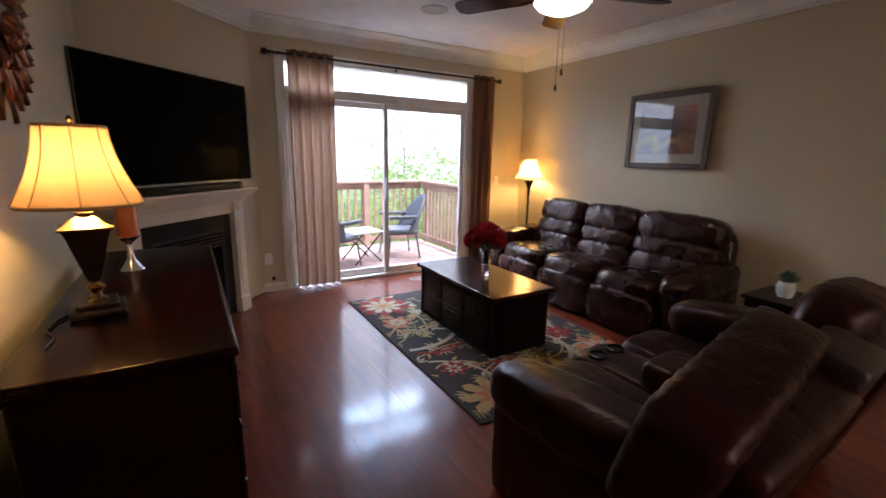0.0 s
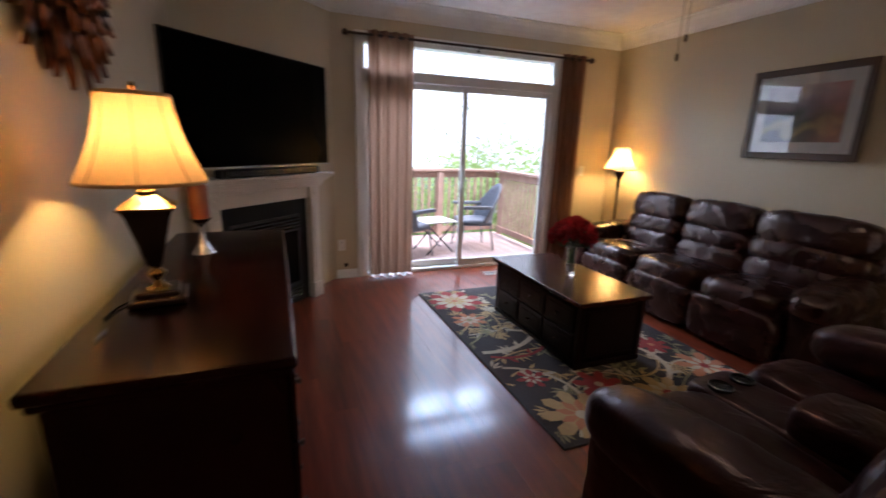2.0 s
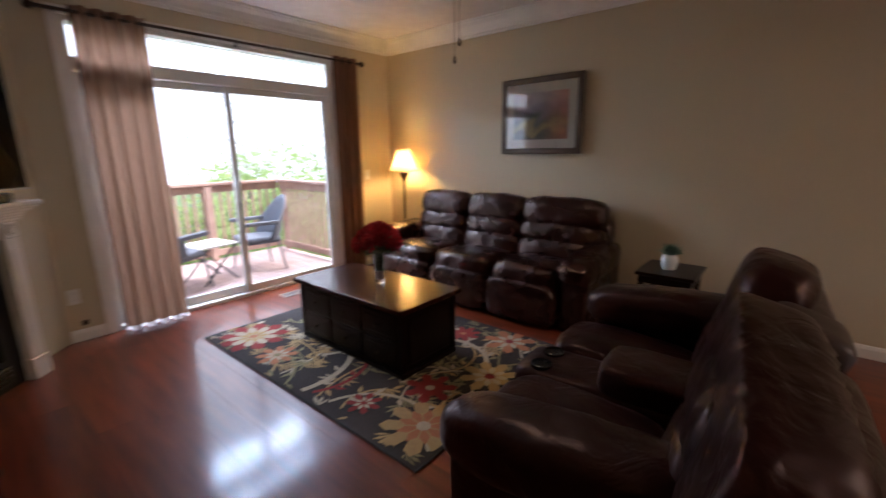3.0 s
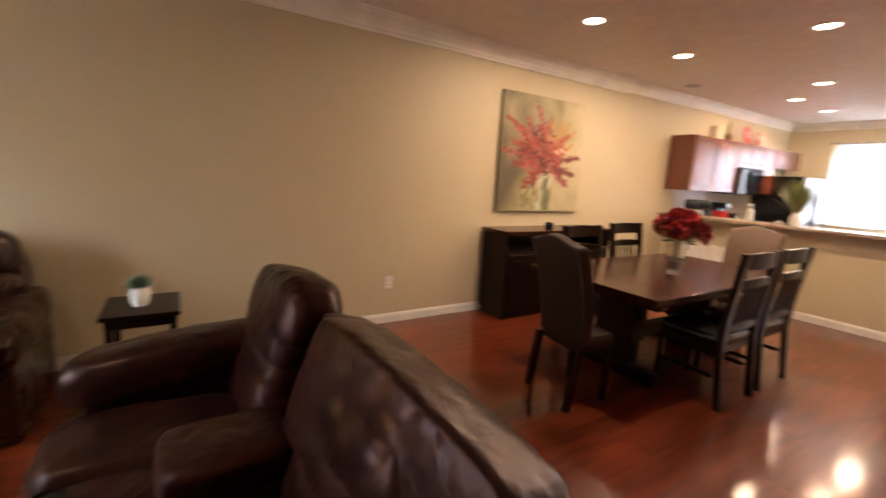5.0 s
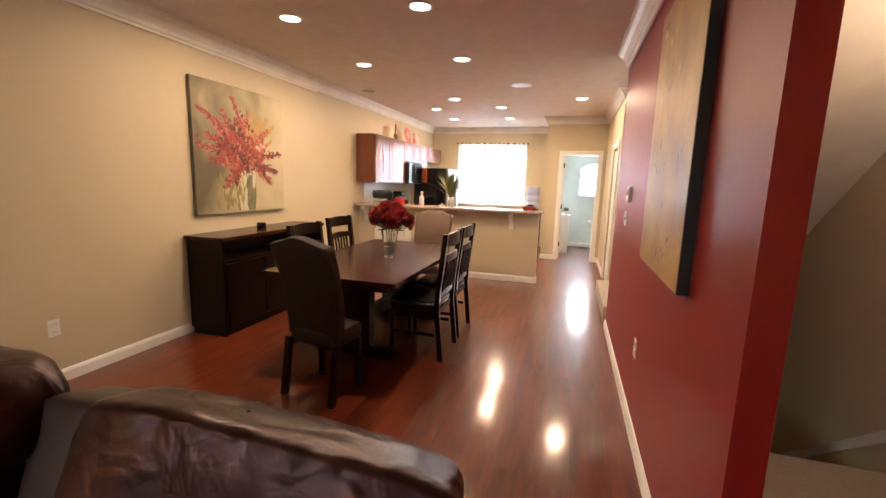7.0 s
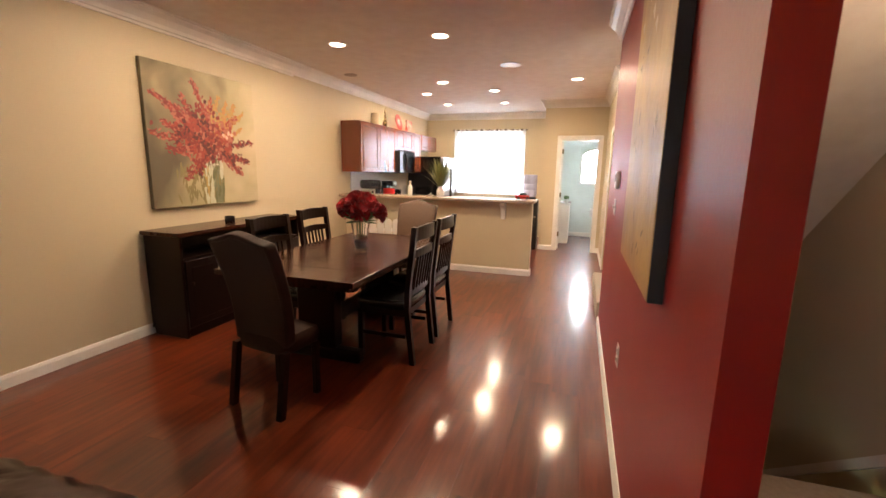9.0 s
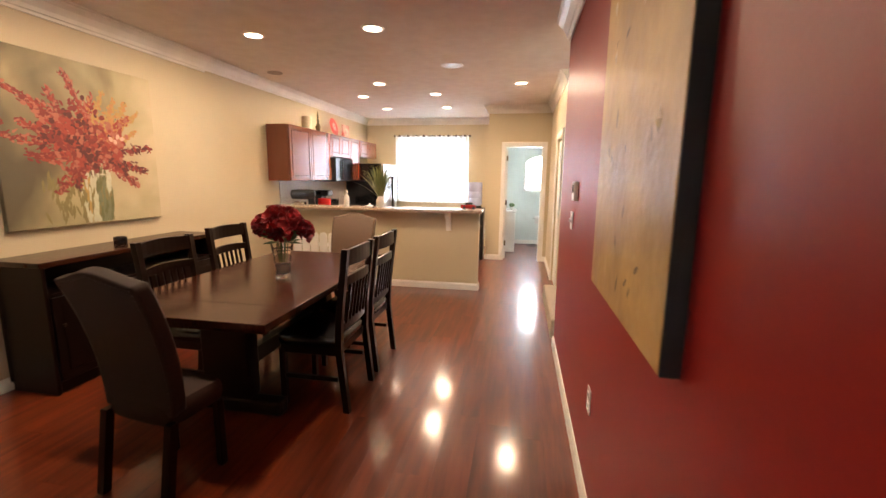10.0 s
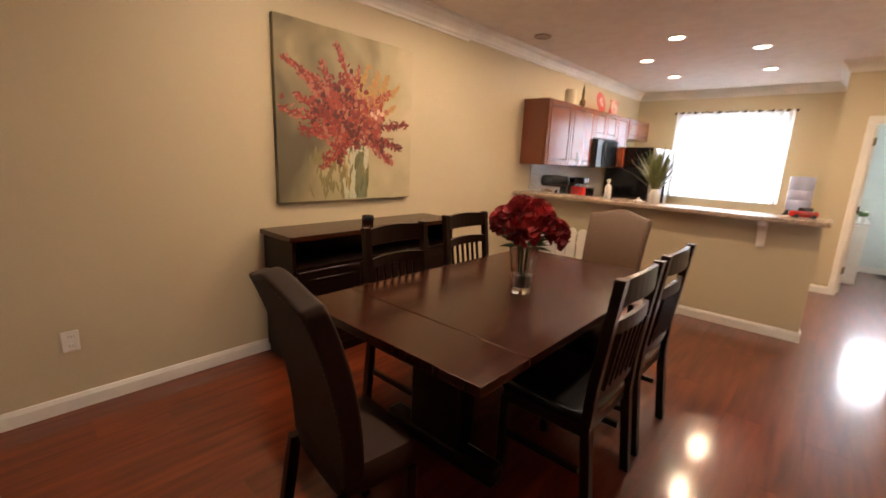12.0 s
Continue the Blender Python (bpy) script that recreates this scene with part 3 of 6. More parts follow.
def fireplace():
    t = thing("fireplace", 0, 0, 0, 0, "corner fireplace with a cream moulded mantel and a black firebox", "fireplace")
    t.matrix_basis = DM
    u0, u1 = 0.0, 1.135
    def b(name, a0, a1, d0, d1, z0, z1, m_, bev=0.005, p=t, label=""):
        return part(name, box(a0, a1, -d1, -d0, z0, z1, bev, 2), m_, p, label)
    b("chimney_breast", u0 + 0.01, u1 - 0.01, 0.002, 0.10, 0, 1.09, "mantel", 0.002)
    for a in (u0, u1 - 0.11):
        b("pilaster", a, a + 0.11, 0.101, 0.176, 0.141, 0.93, "mantel")
        b("pilaster_field", a + 0.025, a + 0.085, 0.1765, 0.181, 0.2, 0.86, "mantel", 0.003)
        b("plinth_block", a - 0.006, a + 0.116, 0.101, 0.188, 0, 0.14, "mantel")
        b("corner_block", a - 0.003, a + 0.113, 0.101, 0.180, 0.931, 1.03, "mantel")
        part("rosette", lathe([(0.04, 0.0), (0.04, 0.007), (0.028, 0.003), (0.018, 0.012), (0, 0.012)], 20, m=pose(a + 0.055, -0.1805, 0.98, 90, 0, 0)), "mantel", t)
    b("frieze", u0 + 0.115, u1 - 0.115, 0.101, 0.15, 0.931, 1.03, "mantel")
    bm = bmesh.new()
    for d0, z0, z1 in ((0.182, 1.031, 1.05), (0.188, 1.05, 1.066), (0.195, 1.066, 1.085), (0.213, 1.085, 1.104), (0.228, 1.104, 1.12)):
        box(u0 - 0.5 * (d0 - 0.16), u1 + 1.9 * (d0 - 0.16), -d0, -0.002, z0, z1, 0.005, 2, bm)
    part("cornice", bm, "mantel", t)
    b("shelf", u0 - 0.05, u1 + 0.15, 0.002, 0.245, 1.121, 1.15, "mantel", 0.008)
    b("slate_surround", u0 + 0.111, u1 - 0.111, 0.101, 0.12, 0, 0.93, "firebox", 0.002)
    b("firebox", u0 + 0.21, u1 - 0.21, 0.121, 0.135, 0.04, 0.80, "matte_black", 0.003)
    for i in range(4):
        b("louvre", u0 + 0.23, u1 - 0.23, 0.136, 0.146, 0.68 + 0.028 * i, 0.695 + 0.028 * i, "black", 0.002)
        b("louvre", u0 + 0.23, u1 - 0.23, 0.136, 0.146, 0.06 + 0.028 * i, 0.075 + 0.028 * i, "black", 0.002)
    b("glass_front", u0 + 0.25, u1 - 0.25, 0.136, 0.14, 0.20, 0.66, "screen", 0.002)
    return t


def television():
    t = thing("television", 0, 0, 0, 0, "large black flat television switched off above the mantel", "television")
    t.matrix_basis = DM @ pose(0.430, -0.275, 1.228, 0)
    w, h = 1.41, 0.79
    part("screen", box(-w / 2 + 0.012, w / 2 - 0.012, -0.026, -0.0205, 0.018, h - 0.012), "screen", t)
    part("case", box(-w / 2, w / 2, -0.02, 0.02, 0, h, 0.006), "black", t)
    part("silver_edge", box(-w / 2, w / 2, -0.026, -0.0205, 0, 0.01), mat("silver_edge", (0.45, 0.45, 0.46), 0.3, 0.8), t)
    part("wall_bracket", box(-0.25, 0.25, 0.021, 0.27, 0.25, 0.5, 0.005), "matte_black", t)
    s = thing("soundbar", 0, 0, 0, 0, "slim black soundbar on the mantel shelf", "soundbar")
    s.matrix_basis = DM @ pose(0.60, -0.19, 1.151)
    part("body", box(-0.5, 0.5, -0.04, 0.04, 0, 0.06, 0.012), "matte_black", s)
    part("grille", box(-0.47, 0.47, -0.043, -0.0405, 0.01, 0.05), "black", s)


def curtain(name, x, w, label, seed, flare=0.0):
    t = thing(name, x, NY - 0.10, 0, 0, label, "curtain", "curtains at the patio door")
    bm = bmesh.new()
    nx, nz = 90, 24
    g = []
    folds = w / 0.10
    for k in range(nz + 1):
        z = 0.035 + (2.455 - 0.035) * k / nz
        s = 1 - k / nz
        row = []
        for i in range(nx + 1):
            u = i / nx
            ph = 2 * math.pi * folds * u + 0.5 * noise.noise(Vector((u * 4 + seed, z * 0.7, 0)))
            row.append(bm.verts.new(((u - 0.5) * w * (1 + flare * s), 0.035 * math.sin(ph) * (0.75 + 0.4 * noise.noise(Vector((u * 6, z, seed)))), z + 0.01 * noise.noise(Vector((u * 12, 0, seed))) * (k == 0))))
        g.append(row)
    for k in range(nz):
        for i in range(nx):
            bm.faces.new((g[k][i], g[k][i + 1], g[k + 1][i + 1], g[k + 1][i]))
    g_low = [v.co.copy() for v in g[0]]
    part("cloth", bm, "curtain", t, smooth=True)
    bm = bmesh.new()
    low = []
    for i in range(nx + 1):
        c = g_low[i]
        low.append((bm.verts.new((c.x, c.y * 1.25 + 0.004, 0.046)), bm.verts.new((c.x * 1.02, c.y * 1.7 + 0.004, 0.004 + 0.012 * abs(noise.noise(Vector((c.x * 30, seed, 0))))))))
    for p, q in zip(low, low[1:]):
        bm.faces.new((p[0], q[0], q[1], p[1]))
    part("lining_hem", bm, "sheer", t, "pale crumpled lining at the hem", smooth=True)
    for i in range(int(folds * 2)):
        u = (i + 0.5) / (folds * 2) - 0.5
        part("grommet", lathe([(0.022, -0.002), (0.030, -0.002), (0.030, 0.002), (0.022, 0.002)], 14, m=pose(u * w, 0, 2.41, 0, 90, 0)), "bronze", t)
    return t


def curtain_rod():
    t = thing("curtain_rod", 2.22, NY - 0.10, 2.41, 0, "dark bronze curtain rod with ball finials", "curtain rod")
    part("rod", tube((-1.37, 0, 0), (1.37, 0, 0), 0.012, n=12), "bronze", t, smooth=True)
    for s in (-1, 1):
        part("finial", lathe([(0.012, 0), (0.018, 0.01), (0.012, 0.02), (0.03, 0.04), (0.032, 0.055), (0.02, 0.075), (0, 0.08)], 14, m=pose(s * 1.36, 0, 0, 0, 90 * s, 0)), "bronze", t, smooth=True)
    for x in (-1.28, 0, 1.28):
        bm = tube((x, 0, 0), (x, 0.085, 0.0), 0.007)
        box(x - 0.012, x + 0.012, 0.085, 0.099, -0.03, 0.03, bm=bm)
        part("bracket", bm, "bronze", t)


def coffee_table():
    x0, x1, y0, y1, h = 1.85, 2.45, 2.22, 3.40, 0.49
    t = thing("coffee_table", (x0 + x1) / 2, (y0 + y1) / 2, 0.012, 0, "dark espresso trunk coffee table with drawers on the patterned rug", "coffee table")
    w, l = (x1 - x0) / 2, (y1 - y0) / 2
    part("top", box(-w, w, -l, l, h - 0.045, h - 0.012, 0.006), "tablewood", t)
    part("body", box(-w + 0.045, w - 0.045, -l + 0.045, l - 0.045, 0.035, h - 0.046, 0.004, 1), "blackwood", t)
    part("plinth", box(-w + 0.03, w - 0.03, -l + 0.03, l - 0.03, 0, 0.035, 0.006), "blackwood", t)
    for sx in (-1, 1):
        for sy in (-1, 1):
            part("corner_post", box(sx * (w - 0.05) - 0.018, sx * (w - 0.05) + 0.018, sy * (l - 0.05) - 0.018, sy * (l - 0.05) + 0.018, 0.035, h - 0.046, 0.003, 1), "blackwood", t)
        for c in range(3):
            for r in range(2):
                yy = -l + 0.075 + c * (2 * l - 0.15) / 3
                zz = 0.05 + r * 0.19
                a, b = sorted((sx * (w - 0.044), sx * (w - 0.030)))
                d = part("drawer", box(a, b, yy + 0.012, yy + (2 * l - 0.15) / 3 - 0.012, zz, zz + 0.175, 0.004, 1), "blackwood", t)
                part("drawer_panel", box(*sorted((sx * (w - 0.030), sx * (w - 0.024))), yy + 0.045, yy + (2 * l - 0.15) / 3 - 0.045, zz + 0.03, zz + 0.145, 0.003, 1), "blackwood", d)
                part("knob", lathe([(0.008, 0), (0.006, 0.01), (0.014, 0.018), (0.012, 0.024), (0, 0.026)], 12, m=pose(sx * (w - 0.024), yy + (2 * l - 0.15) / 6, zz + 0.09, 0, 90 * sx, 0)), "bronze", d)
    for sy in (-1, 1):
        a, b = sorted((sy * (l - 0.044), sy * (l - 0.034)))
        part("end_panel", box(-w + 0.10, w - 0.10, a, b, 0.08, h - 0.09, 0.003, 1), "blackwood", t)
    return t


def vase_of_flowers(name, x, y, z, label, h, n, R, spread, kind):
    t = thing(name, x, y, z, 0, label, "vase of flowers")
    rng = random.Random(len(label))
    vs = 1.6 if kind == "rose" else 1.0
    prof = [(r_ * vs, z_) for r_, z_ in [(0.032, 0.0), (0.034, 0.02), (0.032, 0.05), (0.045, h * 0.8), (0.05, h), (0.046, h), (0.040, h * 0.8), (0.028, 0.03), (0.0, 0.028)]]
    part("vase", lathe(prof, 12), "glass", t)
    part("stone_fill", lathe([(0.0, 0.03), (0.027 * vs, 0.031), (0.034 * vs, h * 0.4), (0.0, h * 0.42)], 10), mat("vase_fill", (0.55, 0.55, 0.52), 0.3, scale=60, bump=0.5), t)
    heads = []
    for i in range(n):
        a = 2 * math.pi * (i * 0.618)
        rr = spread * math.sqrt((i + 0.3) / n)
        heads.append(Vector((rr * math.cos(a), rr * math.sin(a), h + R * 1.0 + (1 - (rr / spread) ** 2) * spread * 0.75)))
    bm = bmesh.new()
    for p in heads:
        tube((p.x * 0.15, p.y * 0.15, 0.06), (p.x * 0.25, p.y * 0.25, h), 0.003, n=5, bm=bm)
        tube((p.x * 0.25, p.y * 0.25, h), p, 0.003, n=5, bm=bm)
    part("stems", bm, "leaf", t)
    for p in heads:
        bm = bmesh.new()
        tilt = Vector((p.x, p.y, spread * 0.9)).normalized().to_track_quat("Z", "Y").to_matrix().to_4x4()
        cnt = 40 if kind == "rose" else 60
        for k in range(cnt):
            s = (k + 0.5) / cnt
            a = k * 2.39996
            ph = math.acos(1 - 1.45 * s)
            d = Vector((math.sin(ph) * math.cos(a), math.sin(ph) * math.sin(a), math.cos(ph)))
            q = (tilt @ Matrix.Translation(d * R * (0.62 + 0.25 * s)) @ (d + Vector((0, 0, 0.5))).to_track_quat("Z", "Y").to_matrix().to_4x4() @ pose(0, 0, 0, rng.uniform(35, 75), 0, rng.uniform(0, 360)))
            w = R * (0.72 if kind == "rose" else 0.34)
            L = R * (0.62 if kind == "rose" else 0.75)
            vv = [bm.verts.new(Matrix.Translation(p) @ q @ Vector(c)) for c in ((0, -L * 0.5, 0), (w * 0.5, -L * 0.1, 0.10 * R), (w * 0.4, L * 0.4, 0.16 * R), (0, L * 0.5, 0.05 * R), (-w * 0.4, L * 0.4, 0.16 * R), (-w * 0.5, -L * 0.1, 0.10 * R), (0, 0.1 * L, -0.05 * R))]
            for i in range(6):
                bm.faces.new((vv[i], vv[(i + 1) % 6], vv[6]))
        lathe([(0.0, -0.5 * R), (0.45 * R, -0.3 * R), (0.6 * R, 0.1 * R), (0.3 * R, 0.5 * R), (0, 0.6 * R)], 8, bm, Matrix.Translation(p) @ tilt)
        part("flower_head", bm, "redpetal" if kind == "rose" else "mumpetal", t)
    bm = bmesh.new()
    for i in range(34):
        a = i * 2.4
        d = Vector((math.cos(a), math.sin(a), rng.uniform(-0.1, 0.9)))
        p = Vector((0, 0, h * 1.02)) + d * 0.03
        q = p + d * spread * rng.uniform(0.6, 1.05)
        sd = d.cross(Vector((0, 0, 1))).normalized() * 0.022
        vv = [bm.verts.new(c) for c in (p, (p + q) / 2 + sd + Vector((0, 0, 0.01)), q, (p + q) / 2 - sd + Vector((0, 0, 0.01)), (p + q) / 2 - Vector((0, 0, 0.004)))]
        for k in range(4):
            bm.faces.new((vv[k], vv[(k + 1) % 4], vv[4]))
    part("leaves", bm, "leaf", t)
    return t


def recliner_seat(t, x, w, seed, lm, xb=None, wb=None, by=0.0, low=0.0, rise=0.0):
    """One place of a reclining sofa: seat, footrest, three-roll back."""
    xb, wb = (x if xb is None else xb), (w if wb is None else wb)
    part("seat_cushion", pillow(w, 0.66, 0.27, 20, 0.85, 0.008, seed, pose(x, -0.17, 0.37, -4), p=3.6, gather=0.006), lm, t, smooth=2)
    part("seat_base", box(x - w / 2 + 0.01, x + w / 2 - 0.01, -0.40, 0.28, 0.03, 0.30, 0.02), lm, t)
    part("footrest", pillow(w - 0.005, 0.17, 0.36, 20, 0.75, 0.008, seed + 3, pose(x, -0.45, 0.20), p=4, gather=0.014), lm, t, smooth=2)
    for i, (z, h, d, y) in enumerate([(0.50, 0.27, 0.27, 0.14), (0.66, 0.21, 0.27, 0.18), (0.83, 0.30, 0.30, 0.23)]):
        part("back_cushion", pillow(wb + 0.015, d - low, h - low * (i == 2), 22, 0.85, 0.008, seed + 7 + i, pose(xb, y + by, z - low * i + rise * i / 2, -12), p=3.2, gather=0.012), lm, t, smooth=2)


def arm(t, x, seed, lm, w=0.24, front=-0.48, back=0.35, top=0.60, m=None):
    part("arm_base", pillow(w * 0.86, back - front - 0.04, top - 0.06, 10, 0.3, 0.004, seed, pose(x, (front + back) / 2, (top - 0.06) / 2), p=5), lm, t, smooth=2)
    part("arm_pad", pillow(w * 1.2, back - front + 0.06, 0.24, 20, 0.92, 0.009, seed + 1, pose(x, (front + back) / 2 - 0.02, top - 0.08, 4), p=3.0, gather=0.010), lm, t, smooth=2)


def sofa():
    t = thing("reclining_sofa", 3.66, 2.84, 0, -90, "dark brown leather three-seat reclining sofa with puffy ribbed backs", "sofa")
    for i, x in enumerate((-0.66, 0, 0.66)):
        recliner_seat(t, x, 0.66, i * 11.0, "leather", x + (0.05 if i == 2 else 0), 0.80 if i == 2 else 0.66, rise=0.025)
    arm(t, -1.11, 40, "leather")
    arm(t, 1.11, 50, "leather")
    part("back_shell", pillow(2.24, 0.18, 0.84, 12, 0.5, 0.004, 5, pose(0, 0.34, 0.50, -10), p=5), "leather", t, smooth=2)
    return t


def pleats(parent, m, w, n, seed, side):
    """Short stitched tucks fanning over the end of a cushion's top seam."""
    rng = random.Random(seed)
    bm = bmesh.new()
    for i in range(n):
        x = side * (w / 2 - 0.015 - 0.045 * i - rng.uniform(0, 0.012))
        y0, lean = 0.03, rng.uniform(-0.02, 0.02)
        prev = None
        for k in range(5):
            u = k / 4
            q = m @ Vector((x + lean * u, y0 + 0.07 * u, -0.004 - 0.022 * u * u))
            if prev is not None:
                tube(prev, q, 0.0040, n=5, bm=bm)
            prev = q
    return part("stitched_tucks", bm, "seam", parent, label="dark stitched tucks", kind="stuff")


def loveseat():
    t = thing("reclining_loveseat", 1.90, 0.86, 0, 183, "worn brown leather reclining loveseat with cup-holder console, backing the dining area", "loveseat")
    for i, s in enumerate((-1, 1)):
        recliner_seat(t, s * 0.36, 0.43, 70 + i * 9.0, "leather2", s * 0.45, 0.56, 0.09, 0.05)
        if s > 0:
            m = pose(0.53, 0.335, 0.758, -17, 7, 4)
            hd = part("headrest", pillow(0.84, 0.225, 0.40, 34, 0.66, 0.007, 62, m, p=6, droop=0.012, gather=0.012), "leather2", t, smooth=2)
            pleats(hd, m @ Matrix.Translation((0, 0, 0.176)), 0.74, 4, 6, 1)
        else:
            m = pose(-0.46, 0.36, 0.85, -17, -4)
            hd = part("headrest", pillow(0.68, 0.27, 0.30, 30, 0.95, 0.008, 61, m, p=3.2, droop=0.02, gather=0.014), "leather2", t, smooth=2)
        part("side_roll", pillow(0.26, 0.26, 0.32, 16, 1.0, 0.008, 41 + i, pose(s * 0.76, 0.37, 0.58, -16, s * 8), p=2.8), "leather2", t, smooth=2)
        part("back_panel", pillow(0.72, 0.20, 0.82, 14, 0.4, 0.005, 21 + i, pose(s * 0.51, 0.36, 0.44, -17), p=6), "leather2", t, smooth=2)
    arm(t, -0.69, 90, "leather2", 0.23, front=-0.41, top=0.665)
    arm(t, 0.645, 95, "leather2", 0.23, top=0.605)
    part("console", pillow(0.30, 0.80, 0.47, 10, 0.35, 0.004, 3, pose(0, -0.14, 0.25), p=5), "leather2", t, smooth=2)
    part("console_pad", pillow(0.30, 0.38, 0.15, 12, 0.8, 0.005, 31, pose(0, 0.02, 0.52), p=4), "leather2", t, smooth=2)
    part("console_back", pillow(0.30, 0.20, 0.96, 10, 0.3, 0.003, 33, pose(0, 0.335, 0.428, -17), p=6), "smoothleather", t, smooth=2)
    for x in (-0.072, 0.072):
        part("cup_holder", lathe([(0.046, 0.470), (0.048, 0.494), (0.042, 0.497), (0.039, 0.489), (0, 0.488)], 20, m=pose(x, -0.42, 0.0)), "black", t, smooth=True)
    return t


def end_table():
    t = thing("end_table", 3.52, 1.13, 0, 0, "small black square end table between the sofas", "side table")
    part("top", box(-0.22, 0.22, -0.19, 0.19, 0.555, 0.58, 0.006), "blackwood", t)
    part("apron", box(-0.20, 0.20, -0.17, 0.17, 0.50, 0.554, 0.003, 1), "blackwood", t)
    for sx in (-1, 1):
        for sy in (-1, 1):
            part("leg", box(sx * 0.18 - 0.018, sx * 0.18 + 0.018, sy * 0.15 - 0.018, sy * 0.15 + 0.018, 0, 0.499, 0.003, 1), "blackwood", t)
    part("shelf", box(-0.175, 0.175, -0.145, 0.145, 0.16, 0.178, 0.003, 1), "blackwood", t)
    p = thing("potted_plant", 3.50, 1.14, 0.581, 0, "small succulent in a white ceramic pot on the black end table", "potted plant")
    part("pot", lathe([(0.04, 0), (0.052, 0.03), (0.055, 0.075), (0.045, 0.105), (0.04, 0.105), (0.045, 0.075), (0.0, 0.07)], 20), "white", p, smooth=True)
    bm = bmesh.new()
    rng = random.Random(4)
    for i in range(46):
        a, e = i * 2.4, 0.25 + 1.1 * (i / 46)
        d = Vector((math.cos(a) * math.cos(e), math.sin(a) * math.cos(e), math.sin(e)))
        b0 = Vector((0, 0, 0.10))
        tip = b0 + d * rng.uniform(0.07, 0.11)
        sd = d.cross(Vector((0, 0, 1))).normalized() * 0.014
        mid = b0 + d * 0.055
        vv = [bm.verts.new(c) for c in (b0, mid + sd, tip, mid - sd, mid + Vector((0, 0, 0.012)))]
        for k in range(4):
            bm.faces.new((vv[k], vv[(k + 1) % 4], vv[4]))
    part("leaves", bm, mat("succulent", (0.22, 0.30, 0.24), 0.5, c2=(0.10, 0.17, 0.11)), p)


def floor_lamp():
    t = thing("floor_lamp", FLAMP[0], FLAMP[1], 0, 0, "dark bronze floor lamp with a lit cream shade in the corner", "lamp")
    part("base", lathe([(0.14, 0), (0.14, 0.015), (0.10, 0.035), (0.04, 0.05), (0.02, 0.09)], 24), "bronze", t, smooth=True)
    part("pole", lathe([(0.013, 0.09), (0.013, 0.5), (0.020, 0.52), (0.013, 0.54), (0.013, 0.98), (0.02, 1.0), (0.018, 1.06), (0.03, 1.10), (0.055, 1.16), (0.06, 1.18), (0.03, 1.19)], 16), "bronze", t, smooth=True)
    shade("shade", t, 0.185, 0.08, 1.20, 1.45, 16, "linen_shade")


def framed_picture():
    y0, y1, z0, z1 = 2.08, 2.96, 1.39, 2.11
    t = thing("framed_picture", EN - 0.030, (y0 + y1) / 2, (z0 + z1) / 2, -3.5, "framed cottage landscape print with a wide cream mat under glass", "picture")
    w, h = (y1 - y0) / 2, (z1 - z0) / 2
    bm = bmesh.new()
    for a, b, c, d in ((-w, -w + 0.055, -h, h), (w - 0.055, w, -h, h), (-w + 0.055, w - 0.055, h - 0.055, h), (-w + 0.055, w - 0.055, -h, -h + 0.055)):
        box(-0.03, 0, a, b, c, d, 0.008, 2, bm)
    part("frame", bm, mat("gilt_brown_frame", (0.065, 0.036, 0.017), 0.38, 0.2, scale=20, bump=0.2), t)
    part("mat_board", box(-0.012, -0.004, -w + 0.055, w - 0.055, -h + 0.055, h - 0.055), mat("mat_board", (0.74, 0.71, 0.63), 0.7), t)
    part("print", box(-0.014, -0.0125, -w + 0.14, w - 0.14, -h + 0.14, h - 0.14), landscape_mat(), t)
    part("glazing", box(-0.019, -0.0165, -w + 0.054, w - 0.054, -h + 0.054, h - 0.054), glassy("picture_glass", ior=1.5), t)


